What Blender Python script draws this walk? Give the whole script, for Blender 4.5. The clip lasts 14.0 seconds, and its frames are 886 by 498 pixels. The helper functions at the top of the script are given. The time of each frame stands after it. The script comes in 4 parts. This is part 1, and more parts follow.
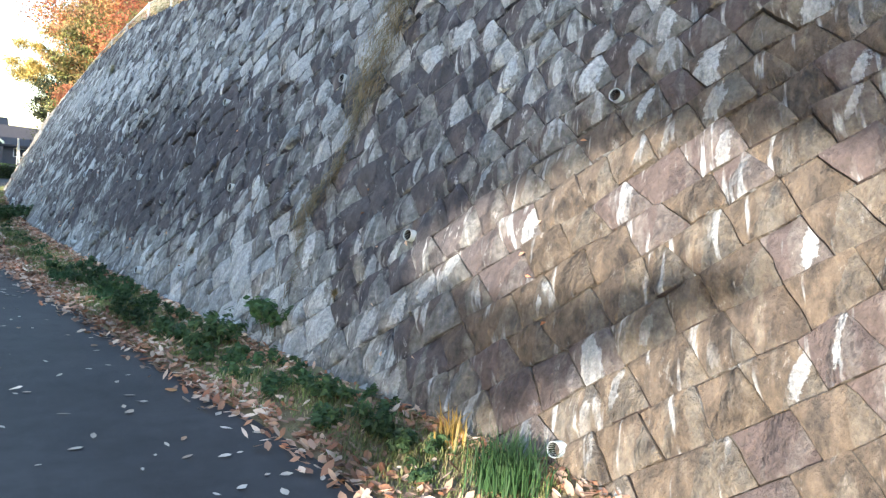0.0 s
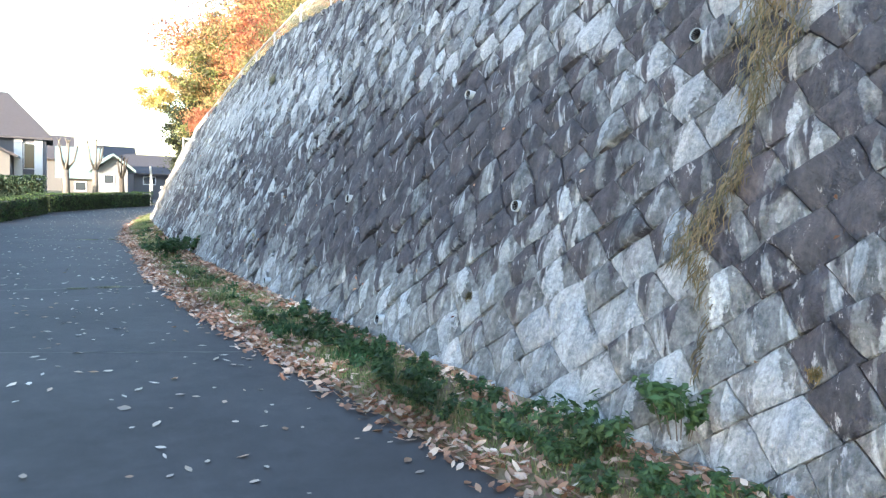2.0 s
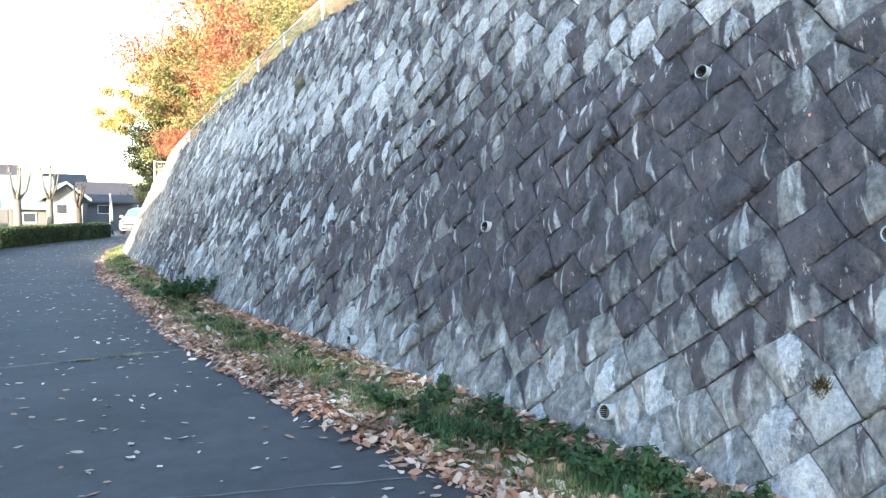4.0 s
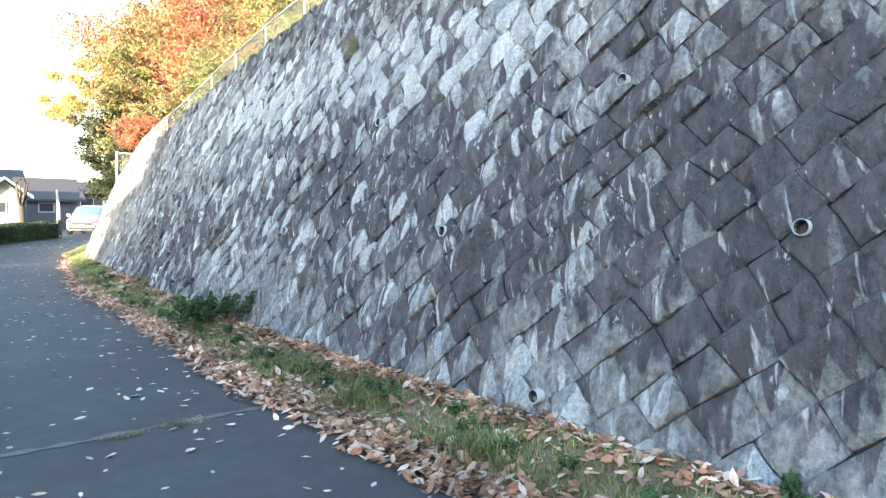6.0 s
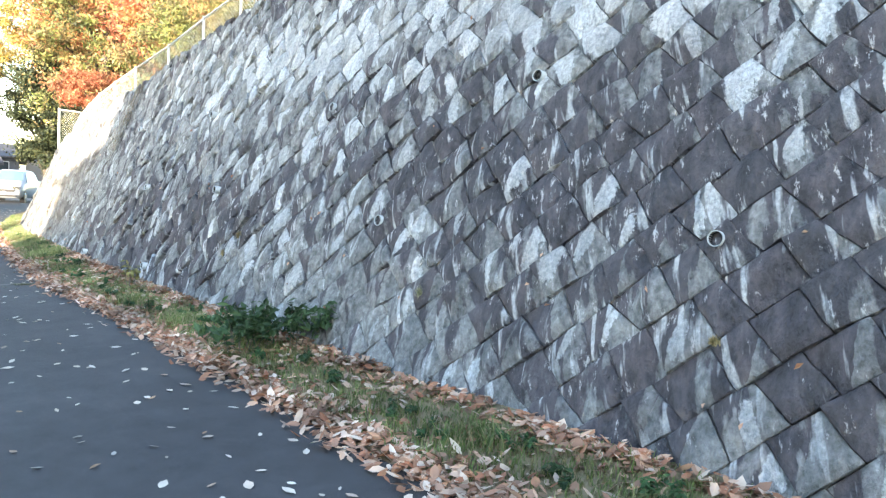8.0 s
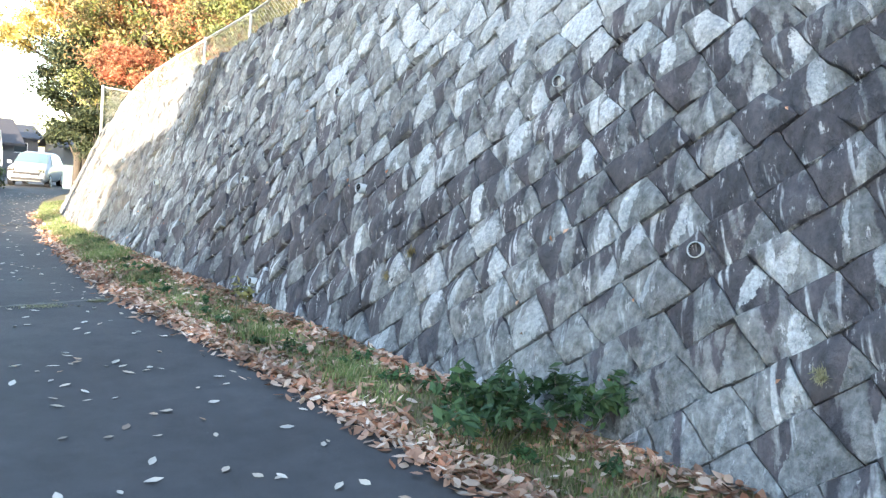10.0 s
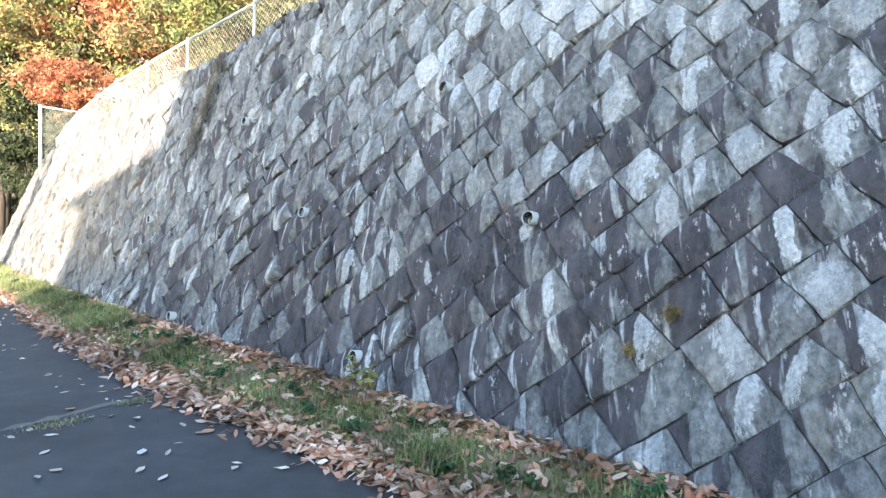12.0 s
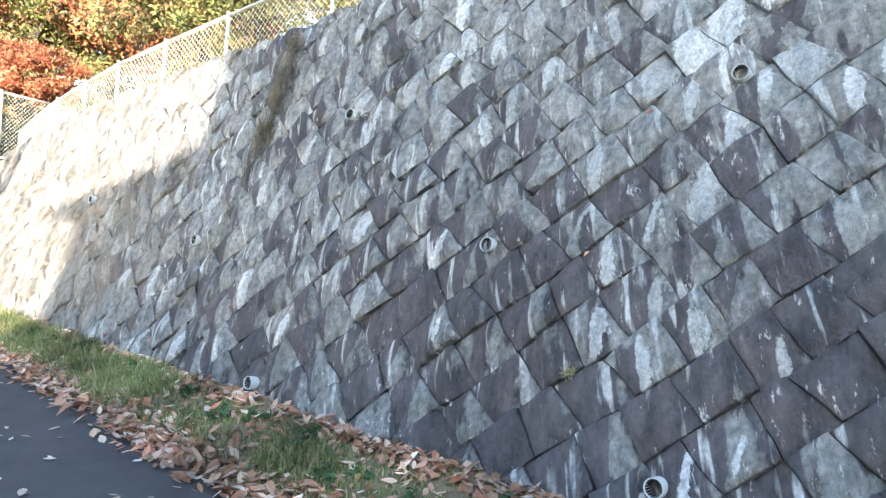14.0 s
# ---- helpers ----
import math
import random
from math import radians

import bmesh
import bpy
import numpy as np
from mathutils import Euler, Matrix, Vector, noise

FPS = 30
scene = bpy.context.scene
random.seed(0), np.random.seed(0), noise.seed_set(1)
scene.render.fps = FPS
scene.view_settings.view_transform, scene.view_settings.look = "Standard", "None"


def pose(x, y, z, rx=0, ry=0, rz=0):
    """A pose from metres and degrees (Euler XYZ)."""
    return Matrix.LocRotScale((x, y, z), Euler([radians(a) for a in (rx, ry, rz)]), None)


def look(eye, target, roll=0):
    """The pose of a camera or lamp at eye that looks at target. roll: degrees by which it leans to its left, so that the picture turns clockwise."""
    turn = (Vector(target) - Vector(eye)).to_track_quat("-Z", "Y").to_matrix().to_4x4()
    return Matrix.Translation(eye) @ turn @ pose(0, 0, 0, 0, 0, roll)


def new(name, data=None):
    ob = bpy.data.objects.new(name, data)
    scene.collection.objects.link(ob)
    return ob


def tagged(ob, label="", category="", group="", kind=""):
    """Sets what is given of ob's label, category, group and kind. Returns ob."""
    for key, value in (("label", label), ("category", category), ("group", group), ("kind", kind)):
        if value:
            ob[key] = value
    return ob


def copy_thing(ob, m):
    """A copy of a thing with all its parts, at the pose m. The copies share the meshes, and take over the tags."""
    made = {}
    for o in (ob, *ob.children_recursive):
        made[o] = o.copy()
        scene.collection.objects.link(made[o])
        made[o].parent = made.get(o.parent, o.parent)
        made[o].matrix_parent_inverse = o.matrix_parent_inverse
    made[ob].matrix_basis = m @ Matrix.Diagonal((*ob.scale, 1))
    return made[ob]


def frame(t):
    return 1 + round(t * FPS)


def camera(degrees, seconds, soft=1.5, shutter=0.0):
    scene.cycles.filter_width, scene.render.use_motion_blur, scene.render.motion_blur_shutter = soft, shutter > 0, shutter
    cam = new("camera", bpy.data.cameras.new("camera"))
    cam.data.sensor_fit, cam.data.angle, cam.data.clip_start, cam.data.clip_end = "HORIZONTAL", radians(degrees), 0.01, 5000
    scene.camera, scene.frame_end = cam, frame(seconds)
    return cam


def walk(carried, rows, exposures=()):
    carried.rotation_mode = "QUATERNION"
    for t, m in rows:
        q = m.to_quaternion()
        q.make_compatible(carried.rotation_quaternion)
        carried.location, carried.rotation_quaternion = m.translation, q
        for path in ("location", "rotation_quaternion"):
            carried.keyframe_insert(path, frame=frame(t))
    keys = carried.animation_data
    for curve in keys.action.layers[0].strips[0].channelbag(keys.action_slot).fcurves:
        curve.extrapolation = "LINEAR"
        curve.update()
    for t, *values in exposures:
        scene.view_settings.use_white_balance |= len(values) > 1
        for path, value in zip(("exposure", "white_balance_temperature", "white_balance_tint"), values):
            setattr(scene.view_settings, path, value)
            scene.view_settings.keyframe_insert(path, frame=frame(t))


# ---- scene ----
cam = camera(65.1, 14.0, soft=1.3)
METRES, EYE, TILT, LEAN, TURN = 21.5, 1.693, -4.22, -6.34, -37.0
ROWS = [
    (0.0, 0.0, 0.0, 0.0, -0.0, 0.0, 0.0),
    (0.5, -0.0251, 0.0279, 0.0043, 11.61, 0.15, 0.58),
    (1.0, -0.0505, 0.0529, 0.007, 8.75, 0.54, 0.72),
    (1.5, -0.0794, 0.0802, 0.0121, 9.57, 0.29, 2.22),
    (2.0, -0.1077, 0.1025, 0.0166, 7.96, 0.32, 3.25),
    (2.5, -0.1356, 0.1293, 0.0216, 8.53, 0.37, 4.96),
    (3.0, -0.1624, 0.1519, 0.026, 6.83, 0.69, 5.19),
    (5.5, -0.2869, 0.2836, 0.048, 1.44, 2.25, 5.68),
    (6.0, -0.3112, 0.3079, 0.0517, -0.27, 0.99, 5.8),
    (6.5, -0.3348, 0.3374, 0.0563, -1.66, -0.04, 6.15),
    (7.0, -0.3594, 0.3626, 0.0602, -3.8, -0.25, 5.23),
    (7.5, -0.3816, 0.3921, 0.0646, -4.92, -0.63, 4.09),
    (8.0, -0.4044, 0.4172, 0.0691, -6.3, -0.9, 3.58),
    (8.5, -0.4253, 0.4465, 0.0733, -7.44, -1.14, 1.39),
    (9.0, -0.4489, 0.471, 0.0769, -4.39, -1.06, 0.36),
    (11.5, -0.5439, 0.6107, 0.0973, -10.11, -1.29, 5.05),
    (12.0, -0.5657, 0.6355, 0.1017, -11.87, -0.63, 5.09),
    (12.5, -0.5827, 0.6656, 0.1047, -13.41, -0.16, 6.05),
    (13.0, -0.6036, 0.6928, 0.1082, -14.6, 0.75, 6.7),
    (13.5, -0.6181, 0.7242, 0.1112, -16.18, 1.16, 6.93),
    (14.0, -0.6382, 0.7524, 0.1146, -17.56, 1.3, 2.5),
]
walk(cam, [(t, pose(0, 0, EYE, TILT, LEAN, TURN) @ pose(METRES * x, METRES * y, METRES * z, 90 + pitch, roll, yaw)) for t, x, y, z, yaw, pitch, roll in ROWS],
     exposures=[(0.0, 2.53, 6420, 13), (0.8, 2.93, 6420, 13), (3.0, 3.12, 6420, 13), (6.0, 3.27, 6720, 12), (9.0, 3.32, 6780, 12), (11.5, 3.1, 6420, 13), (14.0, 3.05, 6420, 13)])

# ---- light ----
SUN_EL, SUN_AZ = radians(9), math.atan2(-0.53, -0.85)      # direction towards the sun, low over the added houses across the road
to_sun = Vector((math.cos(SUN_EL) * math.cos(SUN_AZ), math.cos(SUN_EL) * math.sin(SUN_AZ), math.sin(SUN_EL)))
world = bpy.data.worlds.new("sky")
scene.world = world
world.use_nodes = True
sky = world.node_tree.nodes.new("ShaderNodeTexSky")
sky.sky_type, sky.sun_disc = "NISHITA", False
sky.sun_elevation, sky.sun_rotation = SUN_EL, math.atan2(to_sun.x, to_sun.y)
sky.air_density, sky.dust_density, sky.ozone_density = 1.0, 1.0, 1.5
background = world.node_tree.nodes["Background"]
world.node_tree.links.new(sky.outputs[0], background.inputs[0])
background.inputs[1].default_value = 0.15
sun_data = bpy.data.lights.new("sun", "SUN")
sun_data.energy, sun_data.angle, sun_data.color = 2.8, radians(0.6), (1.0, 0.89, 0.73)
sun = new("sun", sun_data)
sun.matrix_world = look((0, 0, 30), Vector((0, 0, 30)) - to_sun)

# ---- small tools ----
rng = np.random.default_rng(7)


def mesh_of(name, verts, faces, material, smooth=False):
    me = bpy.data.meshes.new(name)
    me.from_pydata([tuple(map(float, v)) for v in verts], [], [tuple(map(int, f)) for f in faces])
    me.materials.append(material)
    if smooth:
        me.shade_smooth()
    me.update()
    return me


def part(name, data, parent=None, label=""):
    ob = new(name, data)
    if parent is not None:
        ob.parent = parent
    return tagged(ob, label)


class Shape:
    """Gathers vertices and faces of one mesh."""

    def __init__(self):
        self.v, self.f = [], []

    def add(self, verts, faces):
        n = len(self.v)
        self.v.extend(verts)
        self.f.extend([tuple(i + n for i in f) for f in faces])
        return self

    def box(self, lo, hi, m=None):
        (x0, y0, z0), (x1, y1, z1) = lo, hi
        vs = [Vector(p) for p in ((x0, y0, z0), (x1, y0, z0), (x1, y1, z0), (x0, y1, z0), (x0, y0, z1), (x1, y0, z1), (x1, y1, z1), (x0, y1, z1))]
        if m is not None:
            vs = [m @ p for p in vs]
        return self.add(vs, [(3, 2, 1, 0), (4, 5, 6, 7), (0, 1, 5, 4), (1, 2, 6, 5), (2, 3, 7, 6), (3, 0, 4, 7)])

    def tube(self, points, radii, sides=8, cap=True):
        points = [Vector(p) for p in points]
        rings = []
        for i, p in enumerate(points):
            way = (points[min(i + 1, len(points) - 1)] - points[max(i - 1, 0)]).normalized()
            side = way.cross(Vector((0.13, 0.31, 0.94)))
            if side.length < 0.05:
                side = way.cross(Vector((1, 0, 0)))
            side.normalize()
            up = way.cross(side)
            rings.append([p + radii[i] * (math.cos(2 * math.pi * k / sides) * side + math.sin(2 * math.pi * k / sides) * up) for k in range(sides)])
        faces = []
        for i in range(len(points) - 1):
            for k in range(sides):
                a, b2 = i * sides + k, i * sides + (k + 1) % sides
                faces.append((a, b2, b2 + sides, a + sides))
        if cap:
            faces.append(tuple(range(sides))[::-1])
            faces.append(tuple(range((len(points) - 1) * sides, len(points) * sides)))
        return self.add([p for r in rings for p in r], faces)

    def mesh(self, name, material, smooth=False):
        return mesh_of(name, self.v, self.f, material, smooth)


# ---- materials ----
def nodes_of(name, rough=0.85):
    m = bpy.data.materials.new(name)
    m.use_nodes = True
    nt = m.node_tree
    bsdf = nt.nodes["Principled BSDF"]
    bsdf.inputs["Roughness"].default_value = rough
    bsdf.inputs["Specular IOR Level"].default_value = 0.3
    return m, nt, bsdf


def place_vec(nt, scale=(1, 1, 1), slope=0.0):
    g = nt.nodes.new("ShaderNodeNewGeometry")
    turned = nt.nodes.new("ShaderNodeMapping")
    turned.inputs["Rotation"].default_value = (slope, 0, 0)
    nt.links.new(g.outputs["Position"], turned.inputs["Vector"])
    mp = nt.nodes.new("ShaderNodeMapping")
    mp.inputs["Scale"].default_value = scale
    nt.links.new(turned.outputs[0], mp.inputs["Vector"])
    return mp.outputs[0]


def noise_of(nt, scale, detail=4, rough=0.6, stretch=(1, 1, 1), shift=None, slope=0.0):
    n = nt.nodes.new("ShaderNodeTexNoise")
    n.inputs["Scale"].default_value, n.inputs["Detail"].default_value, n.inputs["Roughness"].default_value = scale, detail, rough
    vec = place_vec(nt, stretch, slope)
    if shift is not None:
        # each piece takes its own stretch of the pattern
        far_off = nt.nodes.new("ShaderNodeVectorMath")
        far_off.operation = "MULTIPLY_ADD"
        nt.links.new(shift, far_off.inputs[0])
        far_off.inputs[1].default_value = (37.0, 53.0, 29.0)
        nt.links.new(vec, far_off.inputs[2])
        vec = far_off.outputs[0]
    nt.links.new(vec, n.inputs["Vector"])
    return n.outputs["Fac"]


def ramp(nt, value, stops):
    r = nt.nodes.new("ShaderNodeValToRGB")
    while len(r.color_ramp.elements) < len(stops):
        r.color_ramp.elements.new(0.5)
    for e, (at, c) in zip(r.color_ramp.elements, stops):
        e.position = at
        e.color = (*c, 1) if isinstance(c, tuple) else (c, c, c, 1)
    nt.links.new(value, r.inputs[0])
    return r.outputs[0]


def calc(nt, op, a, b2=0.0, clamp=False):
    n = nt.nodes.new("ShaderNodeMath")
    n.operation, n.use_clamp = op, clamp
    for k, v in enumerate((a, b2)):
        if isinstance(v, (int, float)):
            n.inputs[k].default_value = v
        else:
            nt.links.new(v, n.inputs[k])
    return n.outputs[0]


def blend(nt, fac, a, b2, mode="MIX"):
    n = nt.nodes.new("ShaderNodeMix")
    n.data_type, n.blend_type = "RGBA", mode
    for socket, v in ((n.inputs[0], fac), (n.inputs[6], a), (n.inputs[7], b2)):
        if isinstance(v, (int, float)):
            socket.default_value = v
        elif isinstance(v, tuple):
            socket.default_value = (*v, 1)
        else:
            nt.links.new(v, socket)
    return n.outputs[2]


def bump(nt, bsdf, height, strength=0.5, distance=0.01):
    n = nt.nodes.new("ShaderNodeBump")
    n.inputs["Strength"].default_value, n.inputs["Distance"].default_value = strength, distance
    nt.links.new(height, n.inputs["Height"])
    nt.links.new(n.outputs[0], bsdf.inputs["Normal"])


def random_of(nt, island):
    if island:
        return nt.nodes.new("ShaderNodeNewGeometry").outputs["Random Per Island"]
    return nt.nodes.new("ShaderNodeObjectInfo").outputs["Random"]


def zone(nt, y0, z0, ry, rz):
    """1 in the middle of an elliptic stretch of the wall, 0 outside it."""
    s = nt.nodes.new("ShaderNodeSeparateXYZ")
    nt.links.new(place_vec(nt), s.inputs[0])
    a = calc(nt, "POWER", calc(nt, "ABSOLUTE", calc(nt, "DIVIDE", calc(nt, "SUBTRACT", s.outputs[1], y0), ry)), 2)
    b2 = calc(nt, "POWER", calc(nt, "ABSOLUTE", calc(nt, "DIVIDE", calc(nt, "SUBTRACT", s.outputs[2], z0), rz)), 2)
    return calc(nt, "SUBTRACT", 1.0, calc(nt, "ADD", a, b2), True)


def own_place(nt):
    """Metres along and up from the middle of the stone that is drawn."""
    at = nt.nodes.new("ShaderNodeAttribute")
    at.attribute_name = "from_middle"
    sep = nt.nodes.new("ShaderNodeSeparateXYZ")
    nt.links.new(at.outputs["Vector"], sep.inputs[0])
    return sep.outputs[0], sep.outputs[1]


def dice(nt, own, salt):
    """A further random number for each stone."""
    w = nt.nodes.new("ShaderNodeTexWhiteNoise")
    w.noise_dimensions = "1D"
    nt.links.new(calc(nt, "ADD", calc(nt, "MULTIPLY", own, 91.7), salt), w.inputs["W"])
    return w.outputs["Value"]


def spread(nt, value, lo, hi):
    return calc(nt, "ADD", calc(nt, "MULTIPLY", value, hi - lo), lo)


def stone_material(name, island):
    m, nt, bsdf = nodes_of(name, 0.72)
    own = random_of(nt, island)
    along, up = own_place(nt)
    fine = noise_of(nt, 38, 6, 0.72, (1, 1, 0.75))
    mid = noise_of(nt, 11, 6, 0.68, (0.25, 1, 0.5), own, 0.35)
    streak = noise_of(nt, 5.5, 2, 0.45, (0.05, 1.5, 0.28), own, 0.38)
    rough_rock = noise_of(nt, 21, 5, 0.65, (1, 1, 0.7), own)
    blotch = noise_of(nt, 0.55, 3, 0.6)
    # how much of the crust has flaked off here
    lost = calc(nt, "ADD", calc(nt, "MULTIPLY", calc(nt, "SUBTRACT", blotch, 0.5), 1.1), FLAKED)
    for zone_args, weight in ZONES:
        lost = calc(nt, "ADD", lost, calc(nt, "MULTIPLY", zone(nt, *zone_args), weight))
    lost = calc(nt, "SUBTRACT", lost, dice(nt, own, 3.1))
    # the upright break in the stone's face, and the flake on its sky-lit side
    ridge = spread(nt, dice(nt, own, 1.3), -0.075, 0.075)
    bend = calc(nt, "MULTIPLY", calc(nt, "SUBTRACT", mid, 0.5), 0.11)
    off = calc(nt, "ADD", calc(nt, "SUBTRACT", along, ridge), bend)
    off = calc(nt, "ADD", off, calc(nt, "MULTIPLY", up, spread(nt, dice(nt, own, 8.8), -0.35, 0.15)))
    grow = calc(nt, "MAXIMUM", lost, 0.0)
    half_w = calc(nt, "ADD", spread(nt, dice(nt, own, 5.5), 0.013, 0.04), calc(nt, "MULTIPLY", calc(nt, "POWER", grow, 1.7), 0.27))
    half_h = calc(nt, "ADD", spread(nt, dice(nt, own, 6.5), 0.07, 0.15), calc(nt, "MULTIPLY", grow, 0.3))
    e1 = calc(nt, "DIVIDE", calc(nt, "ADD", off, 0.03), half_w)
    e2 = calc(nt, "DIVIDE", calc(nt, "SUBTRACT", up, spread(nt, dice(nt, own, 2.4), -0.08, 0.07)), half_h)
    inside = calc(nt, "SUBTRACT", 1.0, calc(nt, "SQRT", calc(nt, "ADD", calc(nt, "MULTIPLY", e1, e1), calc(nt, "MULTIPLY", e2, e2))))
    inside = calc(nt, "ADD", inside, calc(nt, "MULTIPLY", calc(nt, "SUBTRACT", calc(nt, "ADD", calc(nt, "MULTIPLY", fine, 0.5), calc(nt, "MULTIPLY", mid, 0.8)), 0.65), 1.7))
    flake = calc(nt, "MULTIPLY", ramp(nt, inside, [(0.0, 0.0), (0.16, 1.0)]), ramp(nt, lost, [(0.0, 0.0), (0.06, 1.0)]))
    flake = calc(nt, "MULTIPLY", flake, spread(nt, dice(nt, own, 9.1), 0.45, 1.0))
    # pale slivers of bare rock, with sky light put into their blue-white
    sliver = noise_of(nt, 8.5, 3, 0.5, (0.05, 1.5, 0.22), own, 0.38)
    sliver = ramp(nt, calc(nt, "ADD", sliver, calc(nt, "MULTIPLY", lost, 0.07)), [(0.60, 0.0), (0.665, 0.75)])
    flake = calc(nt, "MAXIMUM", flake, sliver)
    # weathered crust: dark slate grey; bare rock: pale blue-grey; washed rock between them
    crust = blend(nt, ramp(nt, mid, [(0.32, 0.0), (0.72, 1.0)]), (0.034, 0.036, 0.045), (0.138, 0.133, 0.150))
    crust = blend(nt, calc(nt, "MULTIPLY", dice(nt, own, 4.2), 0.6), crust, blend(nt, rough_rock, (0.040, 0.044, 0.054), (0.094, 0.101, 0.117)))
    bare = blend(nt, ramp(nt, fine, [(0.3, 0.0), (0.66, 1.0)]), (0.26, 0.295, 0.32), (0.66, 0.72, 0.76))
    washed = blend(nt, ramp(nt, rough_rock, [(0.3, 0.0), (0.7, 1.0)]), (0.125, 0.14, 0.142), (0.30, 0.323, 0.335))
    wash_and_facet_light = calc(nt, "ADD", calc(nt, "ADD", calc(nt, "MULTIPLY", streak, 0.9), calc(nt, "MULTIPLY", mid, 0.35)), calc(nt, "MULTIPLY", lost, 0.24))
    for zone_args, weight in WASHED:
        wash_and_facet_light = calc(nt, "ADD", wash_and_facet_light, calc(nt, "MULTIPLY", zone(nt, *zone_args), weight))
    wash_and_facet_light = calc(nt, "ADD", wash_and_facet_light, spread(nt, dice(nt, own, 7.7), -0.09, 0.05))
    # one side of the break painted paler, like a facet facing the bright sky
    wash_and_facet_light = calc(nt, "ADD", wash_and_facet_light, calc(nt, "MULTIPLY", calc(nt, "LESS_THAN", off, 0.0), 0.17))
    colour = blend(nt, ramp(nt, wash_and_facet_light, [(0.665, 0.0), (0.70, 0.6), (0.80, 1.0)]), crust, washed)
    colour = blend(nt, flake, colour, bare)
    # dark water runs down through the stones
    runs = ramp(nt, noise_of(nt, 3.6, 4, 0.6, (0.3, 1.3, 0.16)), [(0.36, 0.0), (0.62, 1.0)])
    colour = blend(nt, 0.45, colour, blend(nt, runs, (0.45, 0.45, 0.47), (1.45, 1.45, 1.45)), "MULTIPLY")
    # chalky runs and lichen spots
    chalk = noise_of(nt, 16, 6, 0.75, (0.1, 1.0, 0.4), None, 0.3)
    chalk = ramp(nt, calc(nt, "ADD", chalk, calc(nt, "MULTIPLY", blotch, 0.22)), [(0.715, 0.0), (0.775, 1.0)])
    colour = blend(nt, calc(nt, "MULTIPLY", chalk, 0.8), colour, (0.52, 0.55, 0.58))
    # low sun's warm tint painted into the stones near the start of the walk
    warm = calc(nt, "MULTIPLY", zone(nt, 0.0, 1.0, 4.65, 4.0), 2.2, True)
    tan = blend(nt, ramp(nt, mid, [(0.3, 0.0), (0.72, 1.0)]), (0.026, 0.022, 0.019), (0.205, 0.158, 0.105))
    tan = blend(nt, ramp(nt, own, [(0.62, 0.0), (0.7, 1.0)]), tan, blend(nt, rough_rock, (0.045, 0.034, 0.033), (0.16, 0.124, 0.115)))
    colour = blend(nt, calc(nt, "MULTIPLY", warm, calc(nt, "SUBTRACT", 0.72, calc(nt, "MULTIPLY", flake, 0.55))), colour, tan)
    # cream put into the colour where the sun strikes the wall's far end
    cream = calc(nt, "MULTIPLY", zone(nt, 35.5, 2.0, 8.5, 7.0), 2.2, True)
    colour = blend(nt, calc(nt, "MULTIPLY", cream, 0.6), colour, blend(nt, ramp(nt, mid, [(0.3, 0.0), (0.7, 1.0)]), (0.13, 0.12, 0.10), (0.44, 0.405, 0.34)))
    # shade of the hollows painted in: low spots darker, bumps lighter
    colour = blend(nt, 0.5, colour, blend(nt, rough_rock, (0.45, 0.44, 0.45), (1.5, 1.5, 1.5)), "MULTIPLY")
    nt.links.new(colour, bsdf.inputs["Base Color"])
    # relief in metres: the upright break, then chips and grain
    fold = calc(nt, "MULTIPLY", calc(nt, "ABSOLUTE", off), -0.42)
    relief = calc(nt, "ADD", calc(nt, "ADD", calc(nt, "MULTIPLY", mid, 0.055), calc(nt, "MULTIPLY", rough_rock, 0.042)), calc(nt, "MULTIPLY", fine, 0.018))
    relief = calc(nt, "ADD", calc(nt, "ADD", relief, fold), calc(nt, "MULTIPLY", flake, 0.006))
    bump(nt, bsdf, relief, 1.0, 1.0)
    return m


FLAKED = 0.34
# stretches of the wall (y, z, half length, half height) with more or less bare rock
ZONES = [((7.4, 0.0, 4.2, 1.0), 0.6), ((6.6, 2.4, 1.0, 3.0), 0.3), ((9.0, 3.6, 2.4, 0.9), 0.6), ((17.6, 3.3, 4.8, 0.8), 0.75),
         ((18.9, 0.3, 2.0, 1.1), 0.3), ((4.0, 3.2, 3.5, 1.2), 0.35), ((14.5, 3.0, 3.0, 1.6), 0.15), ((12.0, 0.1, 1.6, 0.8), 0.4), ((22.5, 3.1, 4.0, 1.3), 0.22), ((21.0, 2.8, 2.5, 1.3), 0.3), ((11.3, 3.3, 1.8, 1.2), 0.35),
         
         ((11.5, 1.9, 5.0, 1.7), -0.3), ((21.5, 0.9, 3.5, 1.0), -0.15)]
# and with crust washed thin
WASHED = [((7.4, 0.0, 4.6, 1.25), 0.35), ((24.5, 2.7, 6.0, 2.0), 0.07), ((18.5, 0.2, 2.8, 1.2), 0.12), ((28.0, 0.8, 4.0, 1.6), 0.08), ((12.0, 0.1, 1.7, 0.9), 0.25), ((12.3, 3.1, 2.2, 1.2), 0.12), ((17.2, 0.0, 2.2, 0.9), 0.18), ((22.5, 3.2, 4.0, 1.2), 0.1),
          ((15.8, 1.6, 1.8, 0.9), -0.12), ((22.0, 0.8, 4.0, 1.0), -0.1), ((11.5, 1.9, 5.0, 1.5), -0.12)]


